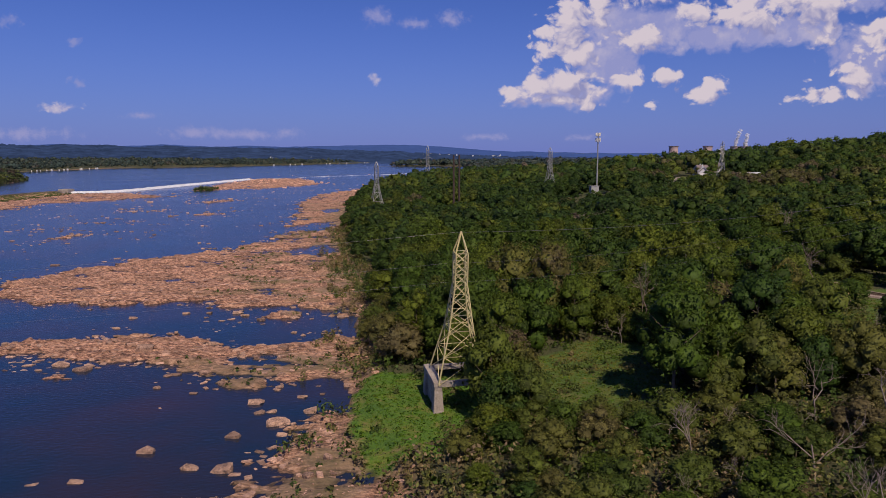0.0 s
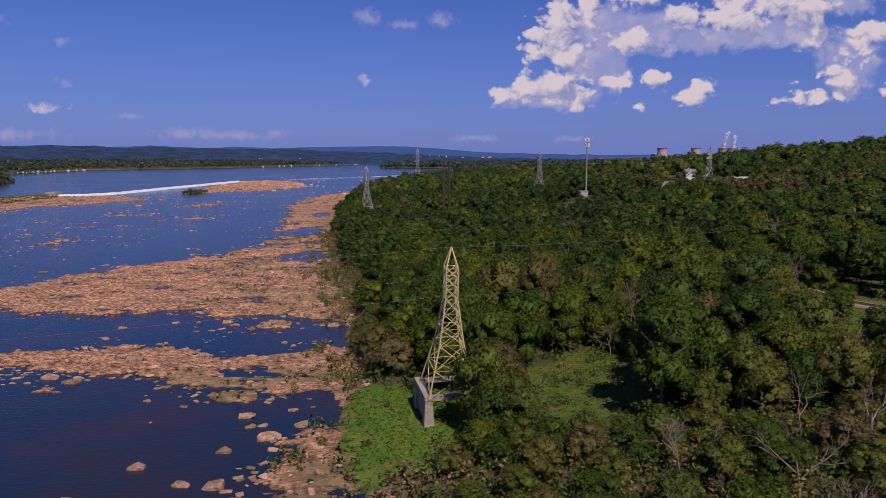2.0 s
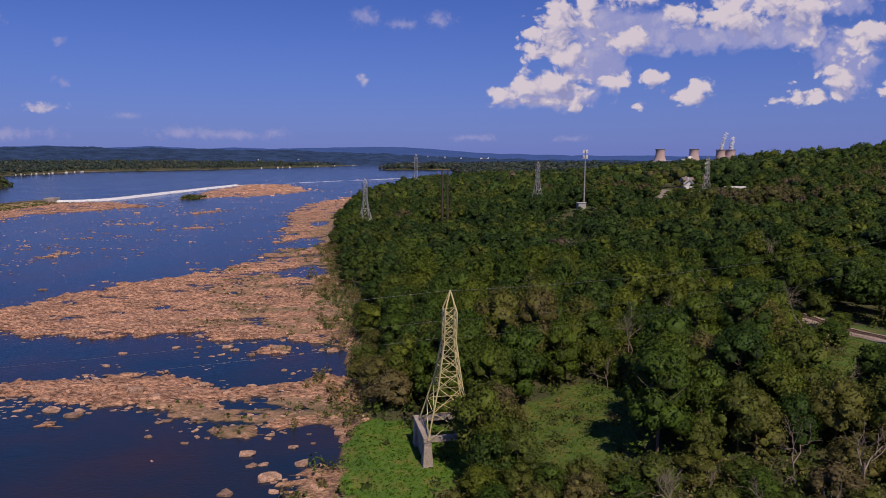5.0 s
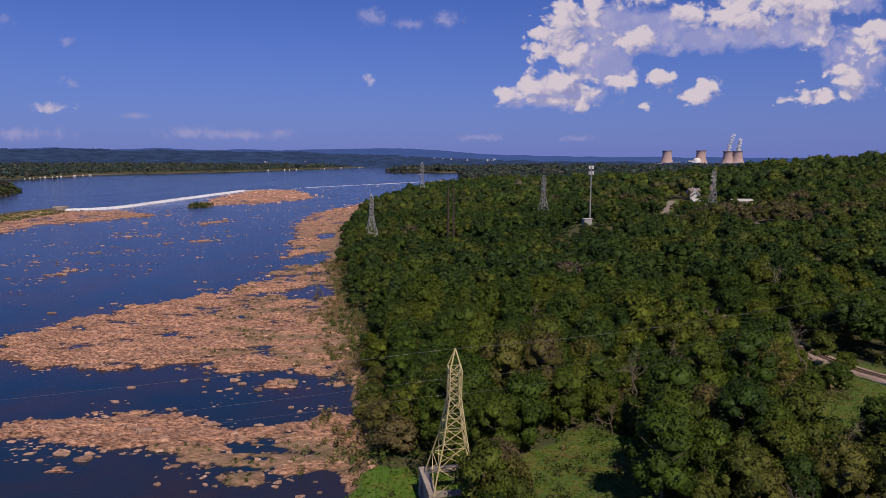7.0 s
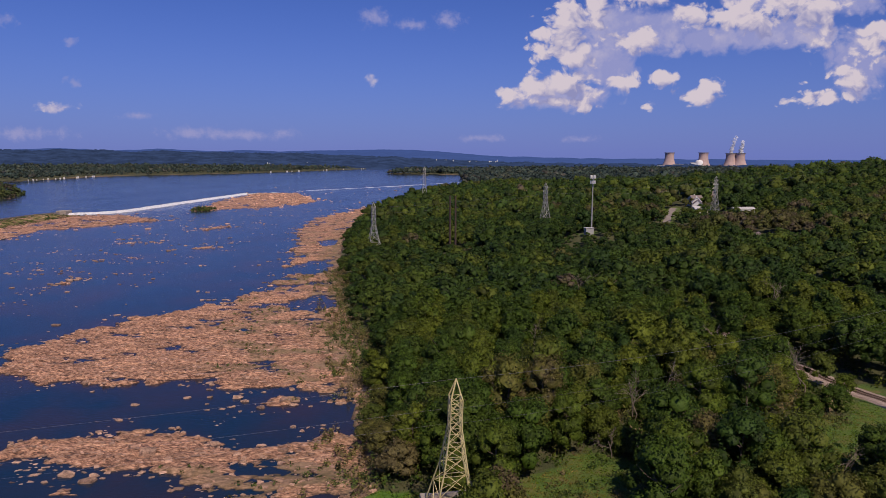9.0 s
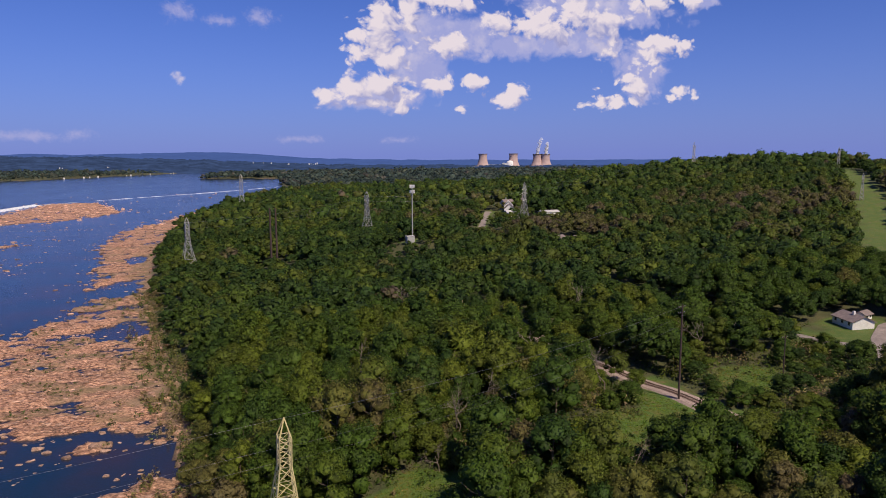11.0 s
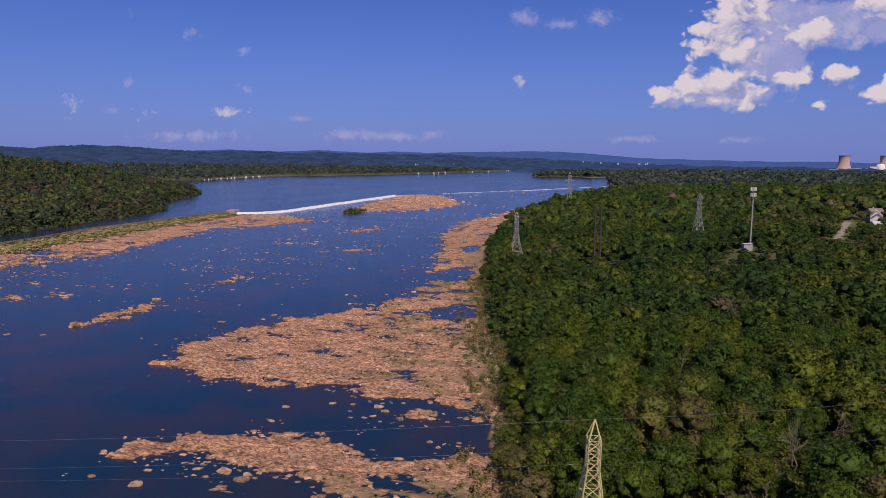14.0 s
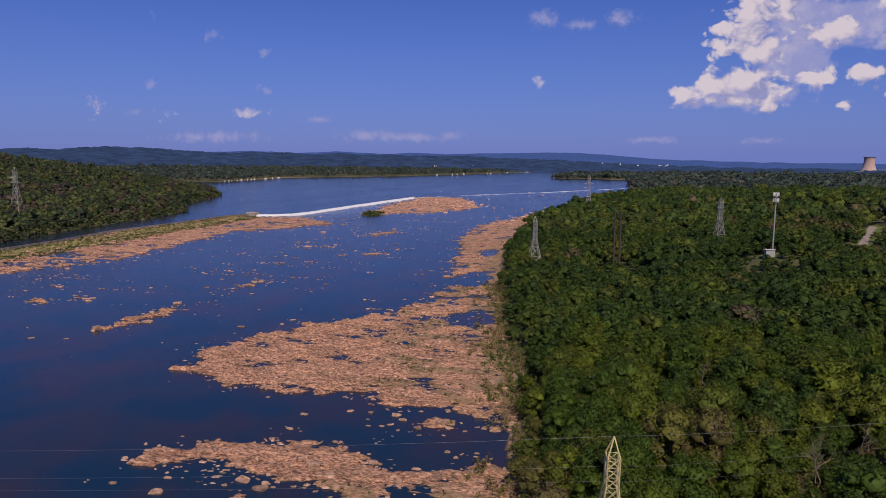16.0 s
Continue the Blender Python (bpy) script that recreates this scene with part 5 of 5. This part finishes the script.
def bright_house(x, y, z, s, i):
    ob = tagged(new("distant_house"), "tiny white house on the far shore", "house", "distant houses")
    ob.matrix_world = pose(x, y, z, 0, 0, 23 * i)
    part("body", bevelled("body", [block(-s, -s * 0.6, -6, s, s * 0.6, s * 0.7)], M_SIDING, 0.2), ob)
    v = np.array([(-s, -s * 0.7, s * 0.7), (s, -s * 0.7, s * 0.7), (s, s * 0.7, s * 0.7), (-s, s * 0.7, s * 0.7), (-s, 0, s * 1.2), (s, 0, s * 1.2)])
    part("roof", mesh_from("roof", np.concatenate([v, v[4:5]]), [(0, 1, 5, 4), (2, 3, 4, 5), (0, 4, 6, 3), (1, 2, 5, 5)][:2], M_ROOF_PALE), ob)


r = np.random.default_rng(12)
for i in range(16):
    k = r.uniform()
    bright_house(-1136 + 8 * k, 1905 + 380 * k, 2.0, float(r.uniform(1.0, 2.3)), i)
for i in range(16):
    k = r.uniform()
    bright_house(-700 + 390 * k, 2810 + 890 * k, 2.5, float(r.uniform(1.2, 2.8)), i)
for i in range(14):
    a = radians(r.uniform(-1.5, 5.0))
    bright_house(4080 * math.sin(a), 4080 * math.cos(a), float(np.interp(math.degrees(a), [-2, 5], [46, 34])) + r.normal() * 3, float(r.uniform(1.5, 3.5)), i)

for i in range(10):
    a = radians(r.uniform(-14.0, -10.5))
    bright_house(3760 * math.sin(a), 3760 * math.cos(a), float(29 + r.normal()), float(r.uniform(1.4, 2.6)), i)

# ---- rocks, shrubs and grass ----
def stone(r, size, flat):
    """An angular block: the hull of corners knocked off a slanting box."""
    bm = bmesh.new()
    for sx, sy, sz in [(i, j, k) for i in (-1, 1) for j in (-1, 1) for k in (-1, 1)]:
        for _ in range(2):
            p = np.array([sx, sy, sz]) * r.uniform(0.55, 1.0, 3)
            bm.verts.new(p * np.array(size) * np.array([1, 1, flat]))
    out = bmesh.ops.convex_hull(bm, input=bm.verts[:])
    bmesh.ops.delete(bm, geom=list({v for v in out["geom_interior"] if isinstance(v, bmesh.types.BMVert)}), context="VERTS")
    bmesh.ops.triangulate(bm, faces=bm.faces[:])
    bm.verts.index_update()
    v, f = np.array([tuple(p.co) for p in bm.verts]), np.array([[w.index for w in q.verts] for q in bm.faces])
    bm.free()
    return v, f


r = np.random.default_rng(21)
STONES = [stone(r, (1.0, r.uniform(0.45, 0.95), r.uniform(0.25, 0.6)), 0.8) for _ in range(18)]


def rocky(x, y):
    """How near to a shelf's ragged edge or top a place lies."""
    return shelf(x, y).clip(-30, 9) * 0.8 + 8.0 * fbm(x / 14, y / 5.5, 21, 5) - 0.4 - breaks(x, y)


def rock_places(x0, x1, y0, y1, n, reach):
    x, y = r.uniform(x0, x1, n), r.uniform(y0, y1, n)
    k = rocky(x, y)
    chance = np.where(k > -1.0, 0.6, 0.45 * np.exp(np.minimum(k + 1.0, 0) / reach)) * (land(x, y) < 6) * (clear_of_trees(x, y) < 0.2)
    ok = r.uniform(0, 1, n) < chance
    return x[ok], y[ok]


def rock_field(name, x, y, lo, hi, label):
    z = ground(x, y)
    vs, fs, k = [], [], 0
    for i in range(len(x)):
        v, f = STONES[int(r.integers(len(STONES)))]
        s = lo * (hi / lo) ** (r.uniform() ** 2.6)
        a = r.normal() * 0.6 + (math.pi if r.uniform() < 0.5 else 0)
        c, t = math.cos(a), math.sin(a)
        w = v * s * np.array([r.uniform(0.8, 1.6), 1.0, r.uniform(0.5, 1.3)])
        w = np.stack([w[:, 0] * c - w[:, 1] * t + x[i], w[:, 0] * t + w[:, 1] * c + y[i], w[:, 2] + max(z[i], -0.12) + 0.08 * s], 1)
        vs.append(w), fs.append(f + k)
        k += len(v)
    tagged(new(name, mesh_from(name, np.concatenate(vs), np.concatenate(fs), M_ROCK)), label, "rocks", kind="stuff")


x, y = rock_places(-165, 0, 62, 345, 36000, 1.5)
rock_field("shelf_rocks", x, y, 0.10, 0.8, "tan rubble and broken slabs strewn over the rock shelves")
x, y = rock_places(-260, -20, 345, 800, 14000, 3.0)
rock_field("shoal_rocks", x, y, 0.3, 1.5, "tan rocks in the shallows of the upper river")
x, y = rock_places(-480, -160, 240, 900, 16000, 4.5)
rock_field("dam_rocks", x, y, 0.5, 2.0, "brownish rubble below the dam")
x, y = rock_places(-380, 80, 800, 1560, 9000, 6.0)
rock_field("rapids_rocks", x, y, 0.8, 2.8, "distant rocks breaking the rapids")


x, y = r.uniform(-470, -70, 60000), r.uniform(215, 900, 60000)
k = (fbm(x / 34, y / 13, 51) > 0.24) & (fbm(x / 9, y / 5, 52) > -0.05) & (land(x, y) < -8) & (rocky(x, y) < 0) & (x > -470 + 0.1 * y)
k &= r.uniform(0, 1, len(x)) < np.interp(y, [215, 300, 900], [0.08, 0.36, 0.5])
rock_field("midstream_rocks", x[k], y[k], 0.25, 1.15, "scattered tan rocks breaking the surface in midstream")


def boulder(x, y, s, turn, flat=1.0, label="tan weathered boulder standing in shallow water"):
    ob = tagged(new("boulder", BOULDERS[int(r.integers(len(BOULDERS)))]), label, "rock", "boulders of the river")
    ob.matrix_world = pose(x, y, max(gz(x, y), -0.25) + 0.12 * s, r.normal() * 6, r.normal() * 6, turn) @ Matrix.Diagonal((s, s, s * flat, 1))


def boulder_mesh(i):
    """A chipped block: the hull of points strewn over a rounded box, split by a bedding plane."""
    q = np.random.default_rng(100 + i)
    bm = bmesh.new()
    p = q.normal(size=(34, 3))
    p = np.clip(p / np.linalg.norm(p, axis=1, keepdims=True) * 1.35, -0.85, 0.85) * np.array([q.uniform(0.9, 1.4), q.uniform(0.65, 0.95), 0.58]) + q.normal(size=(34, 3)) * 0.05
    for c in p:
        bm.verts.new(c)
    out = bmesh.ops.convex_hull(bm, input=bm.verts[:])
    bmesh.ops.delete(bm, geom=list({v for v in out["geom_interior"] if isinstance(v, bmesh.types.BMVert)}), context="VERTS")
    me = bpy.data.meshes.new("boulder")
    bm.to_mesh(me), bm.free()
    me.materials.append(M_BOULDER)
    return me


BOULDERS = [boulder_mesh(i) for i in range(7)]
# the large ones that stand out, then smaller ones along the shallows
for bx, by, s in [(-46.6, 102, 1.9), (-34.7, 107.7, 1.8), (-28.5, 113, 2.6), (-31, 118.5, 1.2), (-37.5, 96, 1.7), (-32.5, 95.5, 2.1), (-33, 118, 1.3), (-35, 123, 2.0), (-24, 118.5, 1.9), (-27, 126, 1.3), (-52, 92, 1.6), (-58, 91, 1.2), (-101, 135.6, 2.2), (-42, 193, 1.4), (-56, 163, 1.9), (-38, 158, 1.6),
                  (-60, 196, 2.0), (-57, 193, 1.6), (-51, 188, 1.8), (-45, 192, 2.2), (-42, 190, 1.7), (-39, 174, 1.2), (-36, 171, 1.1), (-29, 191, 1.5), (-31, 175, 1.0), (-70, 156, 2.6), (-75, 196, 1.4), (-88, 190, 1.5), (-84, 146, 2.4), (-78, 143, 2.2)]:
    boulder(bx, by, s * 0.78, r.normal() * 12, 0.4 if by < 94 else 0.8)
x, y = rock_places(-125, -8, 82, 215, 5200, 3.0)
k = (rocky(x, y) < 1.5) | (r.uniform(0, 1, len(x)) < 0.15)
x, y = x[k][:265], y[k][:265]
for bx, by in zip(x, y):
    boulder(float(bx), float(by), float(0.3 + 0.75 * r.uniform() ** 2.2), r.normal() * 25, float(r.uniform(0.6, 1.1)), "tan slab of broken rock on the river shelf")


def tufts(name, x, y, radius, height, leaves, size, mat, label, category):
    z = np.maximum(ground(x, y), 0)
    ps, ns, sz, tint = [], [], [], []
    hue = np.clip(0.45 + 0.75 * fbm(x / 9, y / 9, 91) + r.normal(size=len(x)) * 0.2, 0, 0.98)
    if category == "grass":
        hue = np.where(x < 10, hue * 0.6, 0.34 + hue * 0.62)
    rad = radius * r.uniform(0.5, 1.3, len(x))
    hgt = height * r.uniform(0.5, 1.3, len(x))
    d = unit(r.normal(size=(len(x), leaves, 3)) + np.array([0, 0, 0.5]))
    d[..., 2] = np.abs(d[..., 2])
    p = d * np.stack([rad, rad, hgt], -1)[:, None] * r.uniform(0.45, 1.05, (len(x), leaves, 1)) + np.stack([x, y, z], -1)[:, None]
    v, f = leaf_quads(r, p.reshape(-1, 3), unit(d.reshape(-1, 3) + r.normal(size=(len(x) * leaves, 3)) * 0.4), size)
    lift = unit(d.reshape(-1, 3) * 0.7 + np.array([0, 0, 0.9 if category == "grass" else 0.35]) + r.normal(size=(len(x) * leaves, 3)) * 0.2)
    flip = np.sum(np.cross(v[1::4] - v[0::4], v[2::4] - v[0::4]) * lift, 1) < 0
    f[flip] = f[flip][:, ::-1]
    me = mesh_from(name, v, f, mat, True, np.repeat(lift, 4, axis=0))
    put_values(me, "tint", np.repeat(hue, leaves * 4))
    tagged(new(name, me), label, category, kind="stuff")


x, y = scattered(r, -110, 12, 70, 420, 2.3)
d = land(x, y)
w = (d > -50) & (d < -8) & (fbm(x / 16, y / 9, 43) > 0.16) & (ground(x, y) > 0.25) & (r.uniform(0, 1, len(x)) < 0.5)
k = (d > -16) & (d < 8) & (r.uniform(0, 1, len(x)) < np.interp(d, [-16, -7, -2, 8], [0.03, 0.2, 0.8, 0.95])) & (clear_of_trees(x, y) < 0.3) & (ground(x, y) > 0.15)
tufts("shelf_weeds", x[w], y[w], 1.0, 0.7, 14, 0.3, M_SHRUB, "low olive weeds growing between the rocks of the shelf", "weeds")
tufts("bank_shrubs", x[k], y[k], 1.6, 2.7, 34, 0.36, M_SCRUB, "olive and tan shrubs along the rocky bank", "shrubs")
x, y = scattered(r, -25, 150, 88, 175, 1.15)
k = clear_of_trees(x, y) > 0.5
k &= near_line(x, y, RAIL) > 5.0
k &= near_line(x, y, ROAD) > 5.0
bush = k & (r.uniform(0, 1, len(x)) < np.where(x < 10, 0.008, 0.045))
tufts("meadow_shrubs", x[bush], y[bush], 1.5, 1.6, 46, 0.26, M_SHRUB, "low weedy shrubs scattered through the clearings", "shrubs")
tufts("meadow_grass", x[k], y[k], 0.9, 0.14, 12, 0.19, M_GRASS_LEAF, "bright green grass and weeds in the clearings", "grass")
x, y = scattered(r, -30, 190, 56, 262, 2.4)
edge = np.maximum.reduce([smooth(-9, -2, sdist(x, y, c)) for c in CLEARINGS] + [smooth(15, 9, near_line(x, y, RAIL))])
k = (land(x, y) > 4) & (clear_of_trees(x, y) < 0.6) & (near_line(x, y, RAIL) > 7.5) & (x < 1.15 * y + 10) & (r.uniform(0, 1, len(x)) < 0.25 + 0.6 * edge + 0.8 * (growth(x, y) < 0.8))
low = k & (growth(x, y) < 0.8) & (r.uniform(0, 1, len(x)) < 0.8)
k &= ~low
tufts("undergrowth", x[k], y[k], 1.9, 3.8, 24, 0.40, M_LEAF_WOOD, "low leafy undergrowth between the trees of the wood", "undergrowth")
tufts("dry_scrub", x[low], y[low], 2.0, 4.0, 30, 0.36, M_SCRUB, "pale olive and dry brownish scrub among low trees", "scrub")
x, y = scattered(r, -800, -500, 300, 1300, 7)
d = sdist(x, y, WEST_BANK) + 12 * fbm(x / 60, y / 60, 5)
k = (d > -3) & (d < 22)
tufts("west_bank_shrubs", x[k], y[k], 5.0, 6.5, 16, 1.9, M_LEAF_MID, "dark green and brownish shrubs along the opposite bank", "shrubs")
x, y = scattered(r, -475, -430, 250, 820, 4)
k = r.uniform(0, 1, len(x)) < 0.7
tufts("dam_grass", x[k], y[k], 2.4, 0.9, 9, 0.8, M_SHRUB, "green grass and weeds on the foot of the dam", "grass")
x, y = scattered(r, -316, -298, 876, 915, 5)
tufts("islet_shrubs", x, y, 3.6, 4.5, 22, 1.3, M_SHRUB, "dark green shrubs on a rocky islet", "shrubs")
